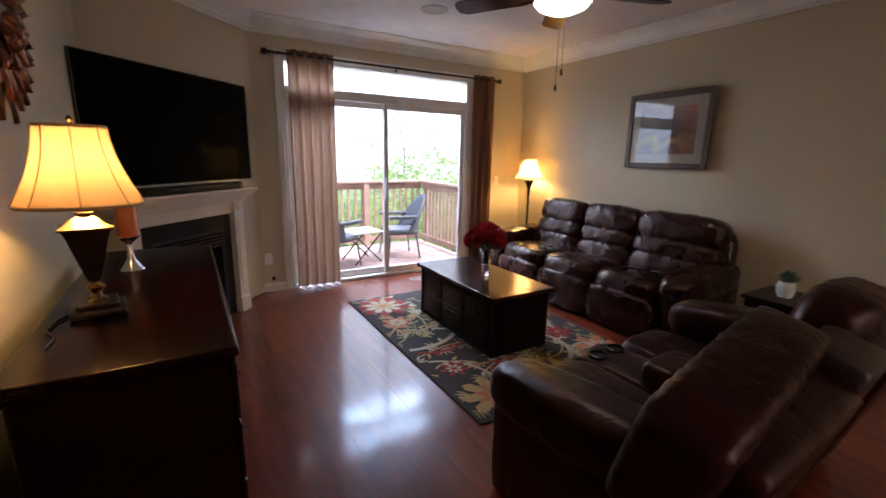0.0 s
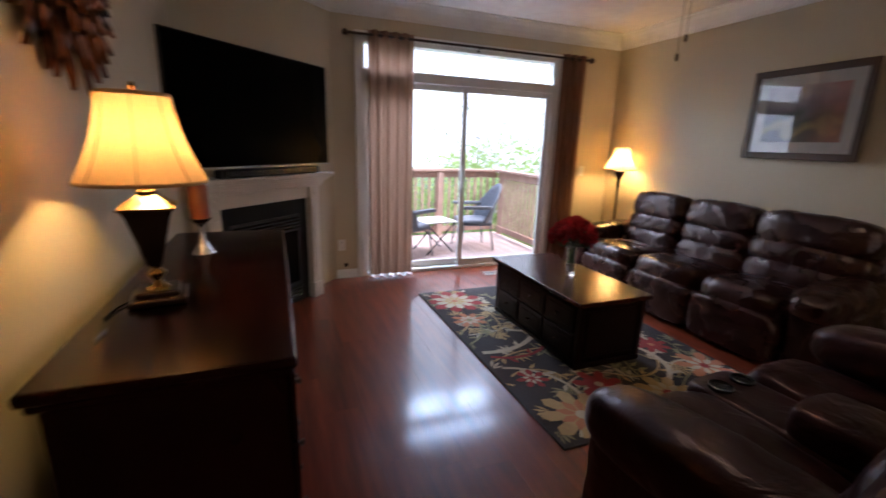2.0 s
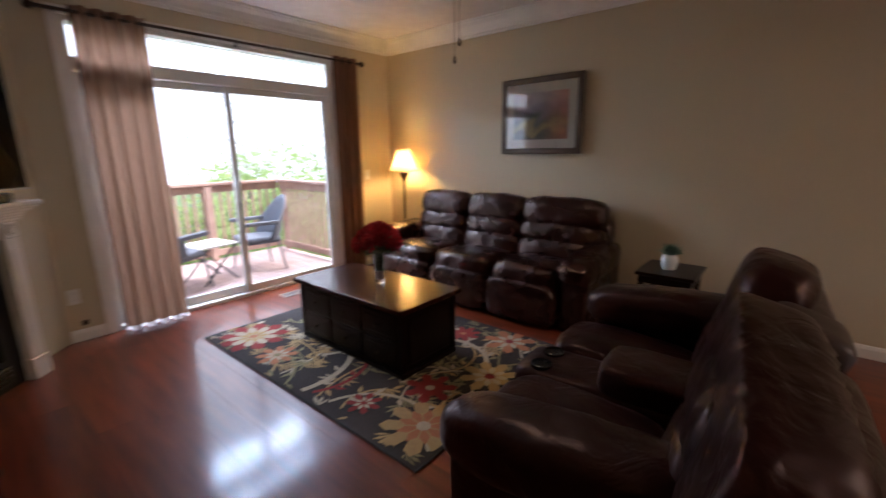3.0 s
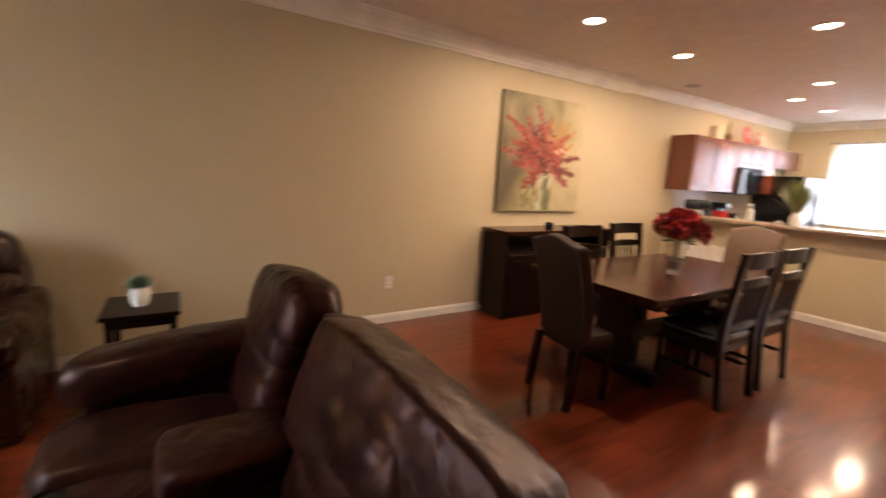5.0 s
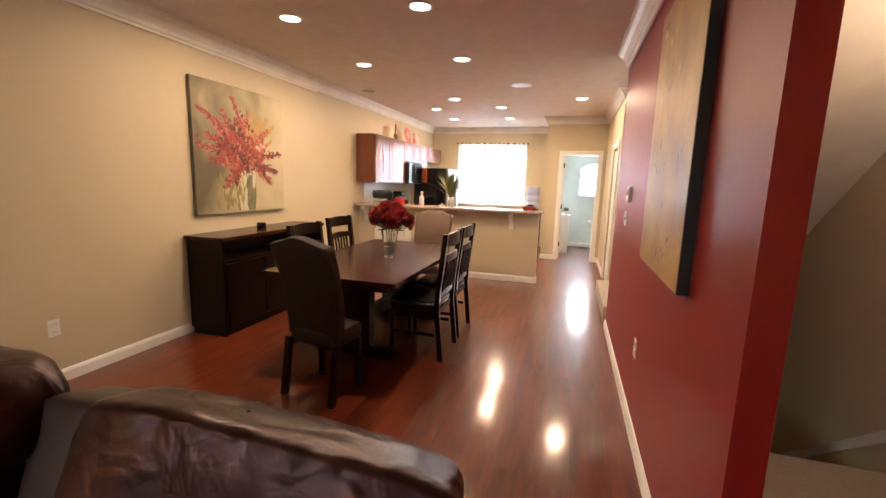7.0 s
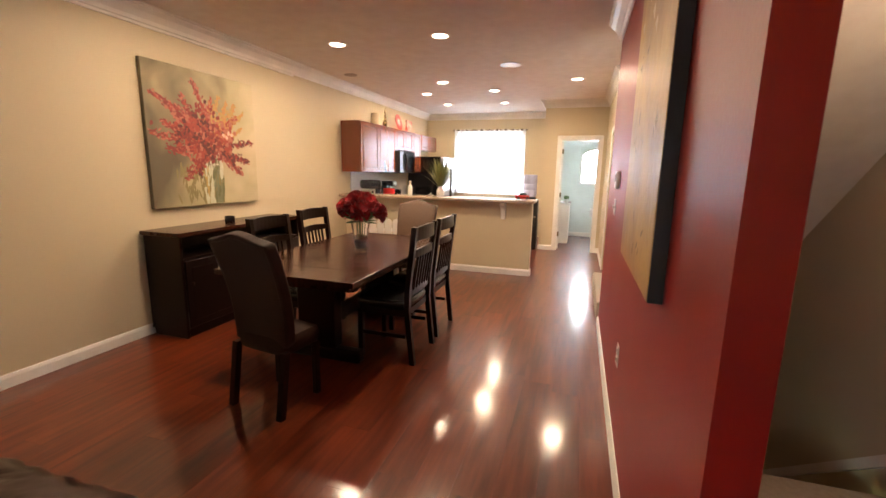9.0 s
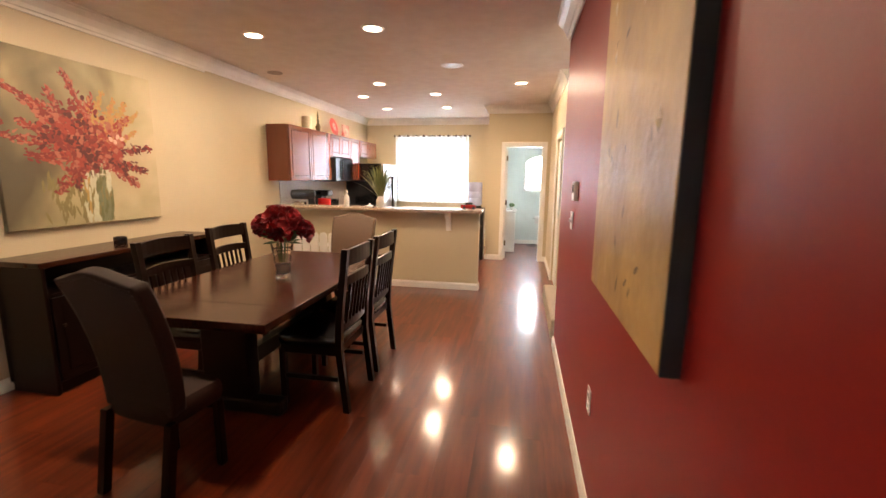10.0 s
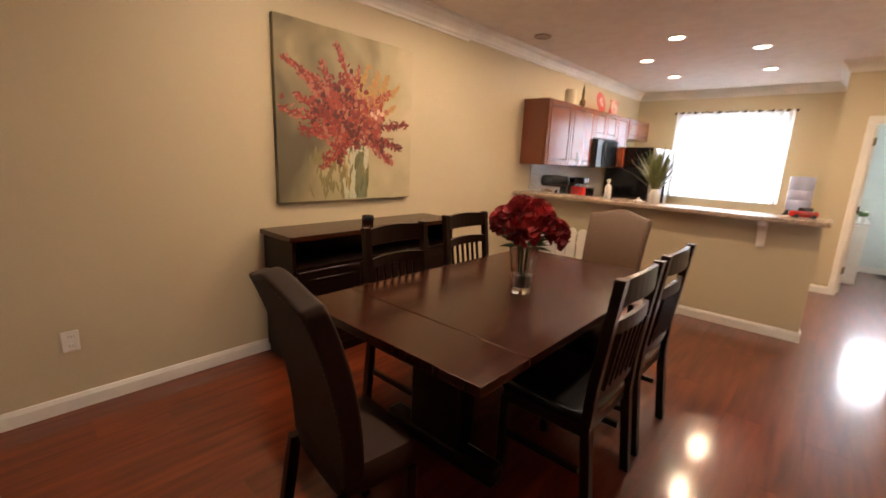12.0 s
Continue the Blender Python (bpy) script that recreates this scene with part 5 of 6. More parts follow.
def flower_painting():
    y0, y1, z0, z1 = -3.225, -1.96, 1.09, 2.34
    t = thing("flower_painting", EN - 0.001, (y0 + y1) / 2, (z0 + z1) / 2, 0, "large unframed canvas of red and orange blossoms in a vase", "painting")
    w, h = (y1 - y0) / 2, (z1 - z0) / 2
    m = bpy.data.materials.new("painted_ground")
    m.use_nodes = True
    n, l = m.node_tree.nodes, m.node_tree.links
    tc, sp, nz, gr = n.new("ShaderNodeTexCoord"), n.new("ShaderNodeSeparateXYZ"), n.new("ShaderNodeTexNoise"), n.new("ShaderNodeValToRGB")
    nz.inputs["Scale"].default_value, nz.inputs["Detail"].default_value, nz.inputs["Distortion"].default_value = 1.6, 3, 0.4
    l.new(tc.outputs["Object"], nz.inputs["Vector"])
    l.new(tc.outputs["Object"], sp.inputs[0])
    a = n.new("ShaderNodeMath")
    a.operation = "MULTIPLY_ADD"
    l.new(sp.outputs["Y"], a.inputs[0])
    a.inputs[1].default_value = -0.42
    l.new(nz.outputs[0], a.inputs[2])
    e = gr.color_ramp.elements
    e[0].position, e[0].color = 0.2, (0.10, 0.08, 0.045, 1)
    e[1].position, e[1].color = 0.80, (0.50, 0.42, 0.27, 1)
    e.new(0.42).color = (0.225, 0.185, 0.10, 1)
    e.new(0.55).color = (0.36, 0.31, 0.17, 1)
    l.new(a.outputs[0], gr.inputs[0])
    l.new(gr.outputs[0], n["Principled BSDF"].inputs["Base Color"])
    n["Principled BSDF"].inputs["Roughness"].default_value = 0.55
    part("canvas", box(-0.04, 0, -w, w, -h, h, 0.004, 1), m, t)
    rng = random.Random(5)
    cols = [("crimson", (0.20, 0.026, 0.022)), ("scarlet", (0.31, 0.044, 0.028)), ("coral", (0.38, 0.125, 0.08)), ("amber", (0.46, 0.22, 0.07)), ("ochre", (0.42, 0.27, 0.08)), ("stem", (0.13, 0.13, 0.05)), ("olive", (0.21, 0.175, 0.065)), ("vasegreen", (0.16, 0.17, 0.09)), ("vaselight", (0.50, 0.50, 0.36)), ("blush", (0.66, 0.42, 0.32)), ("maroon", (0.10, 0.018, 0.018))]
    bms = {k: bmesh.new() for k, _ in cols}
    lev = [0.0412]
    def dab(k, y, z, L, W, a):
        lev[0] += 0.0000012
        b = bms[k]
        ca, sa = math.cos(a), math.sin(a)
        pts = []
        for u, v in ((-0.5, 0), (-0.25, 0.42), (0.2, 0.5), (0.5, 0.1), (0.3, -0.4), (-0.2, -0.5)):
            u2, v2 = u * L * rng.uniform(0.85, 1.15), v * W * rng.uniform(0.8, 1.2)
            pts.append((y + u2 * ca - v2 * sa, z + u2 * sa + v2 * ca))
        pts = [(max(-w + 0.01, min(w - 0.01, p)), max(-h + 0.01, min(h - 0.01, q))) for p, q in pts]
        b.faces.new([b.verts.new((-lev[0], p, q)) for p, q in pts])
    # vase, then the stems and the sprays; u runs along the canvas, v up it
    def at(u, v):
        return w * (1 - 2 * u), h * (2 * v - 1)
    for i in range(260):
        u, v = rng.uniform(0.42, 0.615), rng.uniform(0.03, 0.33)
        k = rng.choice(["ochre", "vaselight", "olive"]) if u < 0.49 else "vaselight" if 0.49 < u < 0.52 or (u > 0.585 and v > 0.2) else rng.choice(["vasegreen", "vasegreen", "stem", "olive"])
        y, z = at(u, v)
        dab(k, y, z, 0.13, 0.028, 1.57 + rng.uniform(-0.12, 0.12))
    for i in range(26):
        y, z = at(rng.uniform(0.47, 0.60), 0.315)
        dab("vaselight", y, z, 0.05, 0.012, rng.uniform(-0.1, 0.1))
    for i in range(40):
        y, z = at(rng.uniform(0.48, 0.59), rng.uniform(0.33, 0.44))
        dab(rng.choice(["vaselight", "maroon", "vaselight", "stem"]), y, z, 0.12, 0.012, 1.57 + rng.uniform(-0.2, 0.2))
    for i in range(60):
        y, z = at(rng.gauss(0.36, 0.07), rng.uniform(0.03, 0.30))
        dab("olive", y, z, 0.10, 0.018, 1.57 + rng.uniform(-0.4, 0.4))
    red, hot, dark, och = ["crimson", "scarlet", "coral", "crimson"], ["scarlet", "coral", "scarlet", "amber"], ["maroon", "crimson", "maroon", "scarlet"], ["amber", "ochre", "amber", "ochre"]
    sprays = [(0.38, 0.92, red, 1), (0.28, 0.80, red, 1.1), (0.05, 0.79, red, 0.9), (0.16, 0.72, red, 1.1), (0.02, 0.53, red, 0.9), (0.12, 0.60, red, 1), (0.14, 0.42, red, 1), (0.28, 0.20, red, 1), (0.40, 0.24, dark, 1), (0.36, 0.32, red, 1.1), (0.54, 0.80, hot, 0.9), (0.62, 0.84, och, 0.6), (0.70, 0.80, och, 0.7), (0.78, 0.80, och, 0.7), (0.87, 0.74, och, 0.9), (0.80, 0.70, hot, 0.9), (0.84, 0.62, och, 0.5), (0.95, 0.50, dark, 0.8), (0.90, 0.34, dark, 0.9), (0.82, 0.24, red, 1), (0.72, 0.34, dark, 0.9), (0.66, 0.62, hot, 0.9), (0.22, 0.52, dark, 1)]
    for u1, v1, pal, fat in sprays:
        y0_, z0_ = at(0.52, 0.47)
        y1_, z1_ = at(u1, v1)
        a = math.atan2(z1_ - z0_, y1_ - y0_)
        bend = rng.uniform(-0.05, 0.05)
        def along(s):
            q = bend * math.sin(math.pi * s)
            return y0_ + (y1_ - y0_) * s - q * math.sin(a), z0_ + (z1_ - z0_) * s + q * math.cos(a)
        for s in np.linspace(0.08, 0.97, 14):
            dab("stem", *along(s), 0.07, 0.006, a)
        for s in np.linspace(0.10, 1, 130):
            wd = (0.042 * (1.15 - s) + 0.010) * fat
            y, z = along(s)
            dab(rng.choice(pal), y + rng.gauss(0, wd * 0.8), z + rng.gauss(0, wd * 0.8), rng.uniform(0.03, 0.06) * (1.3 - 0.5 * s) * (0.6 + 0.4 * fat), rng.uniform(0.011, 0.024) * (0.6 + 0.4 * fat), a + rng.gauss(0, 0.7))
    for i in range(300):
        y, z = at(rng.gauss(0.46, 0.12), rng.gauss(0.53, 0.09))
        dab(rng.choice(["crimson", "maroon", "scarlet", "coral", "crimson", "scarlet"]), y, z, rng.uniform(0.03, 0.07), rng.uniform(0.025, 0.045), rng.uniform(0, 3.14))
    for u0, v0, n_, k in ((0.68, 0.48, 18, "scarlet"), (0.70, 0.50, 8, "coral"), (0.50, 0.42, 14, "maroon"), (0.66, 0.55, 4, "blush")):
        for i in range(n_):
            y, z = at(rng.gauss(u0, 0.03), rng.gauss(v0, 0.035))
            dab(k, y, z, 0.05, 0.035, rng.uniform(0, 3.14))
    for k, c in cols:
        part("brushwork", bms[k], mat("paint_" + k, c, 0.5, scale=30, bump=0.3), t, label=k + " brush strokes", kind="stuff")


def gold_painting():
    y0, y1, z0, z1 = -1.475, -0.585, 1.08, 2.36
    t = thing("gold_canvas", RX1 + 0.001, (y0 + y1) / 2, (z0 + z1) / 2, 0, "gold textured abstract canvas with black sides on the red wall", "painting")
    w, h = (y1 - y0) / 2, (z1 - z0) / 2
    part("stretcher", box(0.0, 0.042, -w, w, -h, h), "matte_black", t)
    m = mat("gold_paint", (0.47, 0.31, 0.115), 0.46, 0.0, c2=(0.28, 0.165, 0.055), scale=4.5, bump=1.0, bscale=13, detail=9, rvar=0.12, spec=0.4)
    part("painted_face", box(0.0425, 0.045, -w + 0.003, w - 0.003, -h + 0.003, h - 0.003), m, t)
    rng = random.Random(12)
    bm = bmesh.new()
    for i in range(9):
        y, z = rng.uniform(-w * 0.8, w * 0.8), rng.uniform(-h * 0.2, h * 0.9)
        s = rng.uniform(0.012, 0.02)
        vs = [bm.verts.new((0.0455, y + a * s, z + b * s * 1.8)) for a, b in ((-1, 0), (0, -1), (1, 0), (0, 1))]
        top = bm.verts.new((0.052, y, z))
        for k in range(4):
            bm.faces.new((vs[k], vs[(k + 1) % 4], top))
    dk = bmesh.new()
    for i in range(14):
        y, z = rng.uniform(-w * 0.85, w * 0.85), rng.uniform(-h * 0.9, h * 0.9)
        s, a = rng.uniform(0.010, 0.022), rng.uniform(0, 3.1)
        c, q = math.cos(a), math.sin(a)
        dk.faces.new([dk.verts.new((0.0454, y + s * (u * c - v * q), z + s * (u * q + v * c))) for u, v in ((-1.6, 0), (-0.6, 0.5), (0.8, 0.4), (1.6, 0), (0.5, -0.5), (-0.8, -0.4))])
    part("dark_marks", dk, mat("umber_mark", (0.13, 0.085, 0.035), 0.5), t, kind="stuff")
    part("raised_flecks", bm, mat("cream_fleck", (0.6, 0.5, 0.35), 0.4), t, kind="stuff")


dining_table()
EC = "dark slat-back dining chair with a black seat beside the sideboard"
WC = "dark slat-back dining chair with a black seat facing the sideboard"
slat_chair(2.83, -2.18, 90, EC)
slat_chair(2.94, -2.97, 90, EC)
slat_chair(1.98, -2.27, -90, WC)
slat_chair(1.99, -2.87, -90, WC)
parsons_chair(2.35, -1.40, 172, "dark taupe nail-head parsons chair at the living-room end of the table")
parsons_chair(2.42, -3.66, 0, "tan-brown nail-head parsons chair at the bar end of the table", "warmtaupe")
vase_of_flowers("rose_vase", 2.38, -2.46, 0.761, "cut-glass vase of big dark red roses on the dining table", 0.25, 10, 0.084, 0.160, "rose")
sideboard()
flower_painting()
gold_painting()


# ---- kitchen ----
def bar_top():
    poly = [(BX - 0.05, BY0 - 0.03), (EN - 0.003, BY0 - 0.03), (EN - 0.003, BY1 + 0.22), (BX - 0.05, BY1 + 0.22)]
    t = tagged(new("bar_counter"), "tan speckled laminate bar top with a dark rounded edge", "counter")
    part("slab", prism(poly, 1.046, 1.085, bevel=0.008), "granite", t)
    for x in (1.61, 3.98):
        b = tagged(new("bar_bracket"), "white wooden corbel under the bar top", "bracket", "bar corbels")
        b.location = (x, BY1, 0)
        part("corbel", prism([(0.001, 0.80), (0.05, 0.80), (0.06, 0.86), (0.09, 0.95), (0.17, 1.0), (0.17, 1.044), (0.001, 1.044)], -0.03, 0.03, m=Matrix(((0, 0, 1, 0), (1, 0, 0, 0), (0, 1, 0, 0), (0, 0, 0, 1)))), "trim", b)


def upper_cabinet(y0, y1, z0, z1, d=0.33, label="", doors=2):
    t = thing("wall_cabinet", EN - 0.002, (y0 + y1) / 2, z0, 0, label or "cherry wall cabinet with raised-panel doors, closed", "cabinet", "kitchen wall cabinets")
    w, h = (y1 - y0) / 2, z1 - z0
    part("body", box(-d + 0.02, 0, -w + 0.001, w - 0.001, 0, h, 0.002, 1), "cherry", t)
    for i in range(doors):
        a = -w + i * 2 * w / doors + 0.004
        b = -w + (i + 1) * 2 * w / doors - 0.004
        dr = part("door", box(-d, -d + 0.019, a, b, 0.004, h - 0.004, 0.003, 1), "cherry", t)
        for nm, (p0, p1, q0, q1) in (("stile", (a, a + 0.052, 0.004, h - 0.004)), ("stile", (b - 0.052, b, 0.004, h - 0.004)), ("rail", (a + 0.0525, b - 0.0525, 0.004, 0.058)), ("rail", (a + 0.0525, b - 0.0525, h - 0.058, h - 0.004))):
            part(nm, box(-d - 0.011, -d - 0.0005, p0, p1, q0, q1, 0.003, 1), "cherry", dr)
        part("door_panel", box(-d - 0.009, -d - 0.0005, a + 0.066, b - 0.066, 0.072, h - 0.072, 0.006, 2), "cherry", dr)
    return t


def base_cabinets():
    ys = [(-6.42, -5.40), (-7.68, -7.20)]
    for y0, y1 in ys:
        t = thing("base_cabinet", EN - 0.31, (y0 + y1) / 2, 0, 0, "cherry kitchen base cabinet, closed", "cabinet")
        w = (y1 - y0) / 2
        part("body", box(-0.29, 0.305, -w + 0.001, w - 0.001, 0.1, 0.88), "cherry", t)
        part("toe_kick", box(-0.23, 0.305, -w + 0.001, w - 0.001, 0.0, 0.099), "matte_black", t)
        part("door", box(-0.31, -0.291, -w + 0.005, w - 0.005, 0.11, 0.87, 0.003, 1), "cherry", t)
        c = tagged(new("kitchen_counter"), "tan speckled laminate kitchen counter", "counter")
        part("slab", box(EN - 0.64, EN - 0.003, y0, y1, 0.881, 0.92, 0.006), "granite", c)
    r = thing("stove", EN - 0.33, -6.81, 0, 0, "black electric stove between the cabinets", "stove")
    part("body", box(-0.31, 0.32, -0.38, 0.38, 0, 0.905, 0.005), "black", r)
    part("backguard", box(0.22, 0.32, -0.38, 0.38, 0.906, 1.08, 0.01), "black", r)
    part("oven_door", box(-0.335, -0.311, -0.37, 0.37, 0.2, 0.78, 0.005), "black", r)
    part("oven_handle", tube((-0.36, -0.32, 0.75), (-0.36, 0.32, 0.75), 0.012), "chrome", r)


def microwave():
    t = thing("microwave", EN - 0.19, -6.81, 1.40, 0, "black over-the-range microwave with a dark glass door", "microwave")
    part("body", box(-0.19, 0.205, -0.378, 0.378, 0, 0.40, 0.006), "matte_black", t)
    part("door", box(-0.212, -0.191, -0.37, 0.17, 0.01, 0.39, 0.006), "screen", t)
    part("door_handle", tube((-0.235, 0.14, 0.05), (-0.235, 0.14, 0.35), 0.011), "black", t)
    part("control_panel", box(-0.212, -0.191, -0.0 + 0.175, 0.372, 0.01, 0.39, 0.004), "black", t)


def fridge():
    t = thing("refrigerator", 3.74, -8.17, 0, 0, "side-by-side refrigerator with black sides and brushed steel doors", "refrigerator")
    part("body", box(-0.36, 0.355, -0.45, 0.45, 0.02, 1.74, 0.01), "fridge_black", t)
    for a, b in ((-0.445, -0.005), (0.005, 0.445)):
        d = part("door", box(-0.42, -0.362, a, b, 0.05, 1.73, 0.02, 3), "steel", t, "brushed steel door")
        hy = -0.04 if a < 0 and b < 0 else 0.04
        part("door_handle", tube((-0.46, hy, 0.7), (-0.46, hy, 1.5), 0.014), "fridge_black", d)


def small_kitchen():
    m = thing("stand_mixer", 3.85, -5.54, 0.921, 200, "black stand mixer with a steel bowl on the counter", "mixer")
    part("base", box(-0.11, 0.17, -0.09, 0.09, 0, 0.035, 0.015, 3), "black", m)
    part("column", box(0.07, 0.16, -0.05, 0.05, 0.034, 0.24, 0.02, 3), "black", m)
    part("head", pillow(0.36, 0.14, 0.15, 8, 0.5, 0, 0, pose(0.0, 0, 0.30)), "black", m, smooth=True)
    part("bowl", lathe([(0.05, 0.036), (0.09, 0.07), (0.105, 0.19), (0.10, 0.19), (0.085, 0.07), (0, 0.045)], 20, m=pose(-0.06, 0, 0)), "chrome", m, smooth=True)
    p = thing("red_pot", 3.75, -6.02, 0.921, 0, "small red cooking pot on the counter", "pot")
    part("body", lathe([(0.08, 0), (0.10, 0.02), (0.10, 0.22), (0.095, 0.22), (0.09, 0.02), (0, 0.015)], 20), mat("red_enamel", (0.45, 0.02, 0.02), 0.25), p, smooth=True)
    c = thing("coffee_maker", 3.90, -6.28, 0.921, 180, "black coffee maker with a red light beside the stove", "coffee maker")
    part("body", box(-0.1, 0.02, -0.09, 0.09, 0, 0.33, 0.015, 3), "black", c)
    part("base", box(-0.1, 0.15, -0.09, 0.09, 0, 0.03, 0.01), "black", c)
    part("head", box(-0.1, 0.14, -0.09, 0.09, 0.25, 0.34, 0.02, 3), "black", c)
    part("carafe", lathe([(0.05, 0.031), (0.065, 0.06), (0.06, 0.13), (0.04, 0.16)], 16, m=pose(0.08, 0, 0)), "glass", c, smooth=True)
    s = thing("soap_bottle", 3.05, -5.25, 1.086, 0, "white pump bottle on the bar", "bottle")
    part("body", lathe([(0.034, 0), (0.036, 0.01), (0.036, 0.13), (0.018, 0.155), (0.014, 0.16)], 16), "white", s, smooth=True)
    part("pump", lathe([(0.012, 0.16), (0.012, 0.18), (0.018, 0.185), (0.022, 0.20), (0.012, 0.215), (0, 0.216)], 12), "plastic", s)
    d = thing("white_dish", 2.70, -5.2, 1.086, 0, "small white lidded dish on the bar", "dish")
    part("body", lathe([(0.03, 0), (0.045, 0.012), (0.045, 0.02), (0.01, 0.03), (0.012, 0.045), (0, 0.05)], 16), "white", d, smooth=True)
    g = thing("grass_plant", 2.555, -5.22, 1.086, 0, "artificial grass plant in a white vase on the bar", "potted plant")
    part("vase", lathe([(0.05, 0), (0.056, 0.01), (0.056, 0.09), (0.04, 0.115), (0.034, 0.15), (0.03, 0.15), (0.036, 0.11), (0, 0.10)], 20), "white", g, smooth=True)
    bm = bmesh.new()
    rng = random.Random(3)
    for i in range(230):
        a, e = rng.uniform(0, 6.28), abs(rng.gauss(0, 0.38))
        L = rng.uniform(0.26, 0.50)
        d0 = Vector((math.sin(e) * math.cos(a), math.sin(e) * math.sin(a), math.cos(e)))
        b0 = Vector((0.01 * math.cos(a), 0.01 * math.sin(a), 0.12))
        m1, tip = b0 + d0 * L * 0.55, b0 + d0 * L + Vector((math.cos(a), math.sin(a), -0.5)) * 0.06 * e
        sd = Vector((-math.sin(a), math.cos(a), 0)) * 0.0075
        v = [bm.verts.new(q) for q in (b0 - sd, b0 + sd, m1 + sd, m1 - sd, tip)]
        bm.faces.new((v[0], v[1], v[2], v[3]))
        bm.faces.new((v[3], v[2], v[4]))
    part("foliage", bm, "grass", g, kind="stuff")
    j = thing("water_jug", 1.505, -7.50, 0.965, 0, "clear bluish plastic water jug upended on the black cooler", "water jug")
    jm = Matrix.Diagonal((1.05, 1.05, 1.33, 1))
    part("bottle", lathe([(0.10, 0.02), (0.12, 0.04), (0.12, 0.11), (0.112, 0.12), (0.12, 0.13), (0.12, 0.20), (0.112, 0.21), (0.12, 0.22), (0.12, 0.32), (0.118, 0.335), (0.0, 0.34)], 24, m=jm), mat("blue_plastic", (0.42, 0.47, 0.68), 0.15, spec=0.6), j, smooth=True)
    b = thing("water_cooler", 1.485, -7.50, 0, 90, "black water cooler stand under the jug in the kitchen", "water cooler")
    part("body", box(-0.14, 0.14, -0.155, 0.155, 0, 0.95, 0.02, 3), "black", b)
    part("drip_band", box(0.141, 0.146, -0.12, 0.12, 0.62, 0.64), "chrome", b)
    part("collar", lathe([(0.12, 0.951), (0.12, 0.985), (0.09, 0.985)], 20, m=pose(0, -0.02, 0)), "black", b)
    r = thing("red_toy_car", 1.36, -5.22, 1.086, 20, "small shiny red model car on the bar", "toy car")
    part("body", pillow(0.20, 0.09, 0.055, 8, 0.4, 0, 0, pose(0, 0, 0.035)), mat("red_gloss", (0.45, 0.02, 0.015), 0.15), r, smooth=True)
    part("cabin", pillow(0.10, 0.075, 0.05, 6, 0.5, 0, 0, pose(-0.01, 0, 0.065)), "black", r, smooth=True)
    for x in (-0.06, 0.06):
        for y in (-0.042, 0.042):
            part("wheel", lathe([(0.018, -0.006), (0.018, 0.006)], 12, m=pose(x, y, 0.018, 90)), "matte_black", r)
    # on top of the wall cabinets
    T = 2.16
    v = thing("cream_canister", 3.95, -5.93, T + 0.03, 0, "cream ceramic canister on top of the cabinets", "canister")
    part("body", lathe([(0.065, 0), (0.075, 0.01), (0.075, 0.19), (0.065, 0.195), (0.06, 0.19), (0, 0.18)], 20), mat("cream_ceramic", (0.66, 0.55, 0.38), 0.4), v, smooth=True)
    v = thing("gold_figurine", 3.95, -6.30, T + 0.03, 0, "slender gilded ornament on top of the cabinets", "ornament")
    part("body", lathe([(0.05, 0), (0.03, 0.02), (0.045, 0.08), (0.015, 0.14), (0.022, 0.17), (0.014, 0.25), (0.003, 0.32)], 16), "brass", v, smooth=True)
    v = thing("red_plate", 3.98, -6.92, T + 0.03, 0, "red and white decorated plate standing on top of the cabinets", "plate")
    part("rim", lathe([(0.145, 0), (0.15, 0.008), (0.07, 0.014), (0.065, 0.01)], 28, m=pose(-0.02, 0, 0.15, 0, -78, 0)), mat("red_rim", (0.50, 0.05, 0.04), 0.3), v, smooth=True)
    part("centre", lathe([(0.068, 0.0), (0.068, 0.012), (0, 0.013)], 24, m=pose(-0.02, 0, 0.15, 0, -78, 0)), mat("plate_centre", (0.7, 0.66, 0.6), 0.3, c2=(0.45, 0.08, 0.05), scale=25), v)
    v = thing("red_box", 3.98, -7.46, T + 0.03, 0, "red and white printed square tin on top of the cabinets", "tin")
    part("body", box(-0.02, 0.02, -0.15, 0.12, 0.0, 0.24, 0.004, 1), mat("tin_red", (0.50, 0.05, 0.04), 0.35, c2=(0.7, 0.6, 0.5), scale=9), v)


# Five white upright slats on two rails against the half wall.
def white_gate():
    t = thing("white_gate", 3.50, BY1 + 0.05, 0, 0, "small white upright slats on two rails at the half wall", "panel")
    for i in range(5):
        x = -0.26 + 0.13 * i
        part("slat", prism([(x - 0.055, 0.02), (x + 0.055, 0.02), (x + 0.055, 0.68), (x + 0.035, 0.71), (x, 0.72), (x - 0.035, 0.71), (x - 0.055, 0.68)], -0.008, 0.008, m=Matrix(((1, 0, 0, 0), (0, 0, 1, 0.012), (0, 1, 0, 0), (0, 0, 0, 1)))), "trim", t)
    for z in (0.12, 0.52):
        part("rail", box(-0.32, 0.32, -0.015, 0.003, z, z + 0.05, 0.003, 1), "trim", t)


white_gate()
bar_top()
upper_cabinet(-5.72, -5.11, 1.42, 2.18, doors=1)
upper_cabinet(-6.40, -5.72, 1.42, 2.18, doors=1)
upper_cabinet(-7.22, -6.40, 1.81, 2.18)
upper_cabinet(-7.68, -7.22, 1.42, 2.18, doors=1)
upper_cabinet(-8.64, -7.70, 1.86, 2.18, 0.34)
base_cabinets()
microwave()
fridge()
small_kitchen()
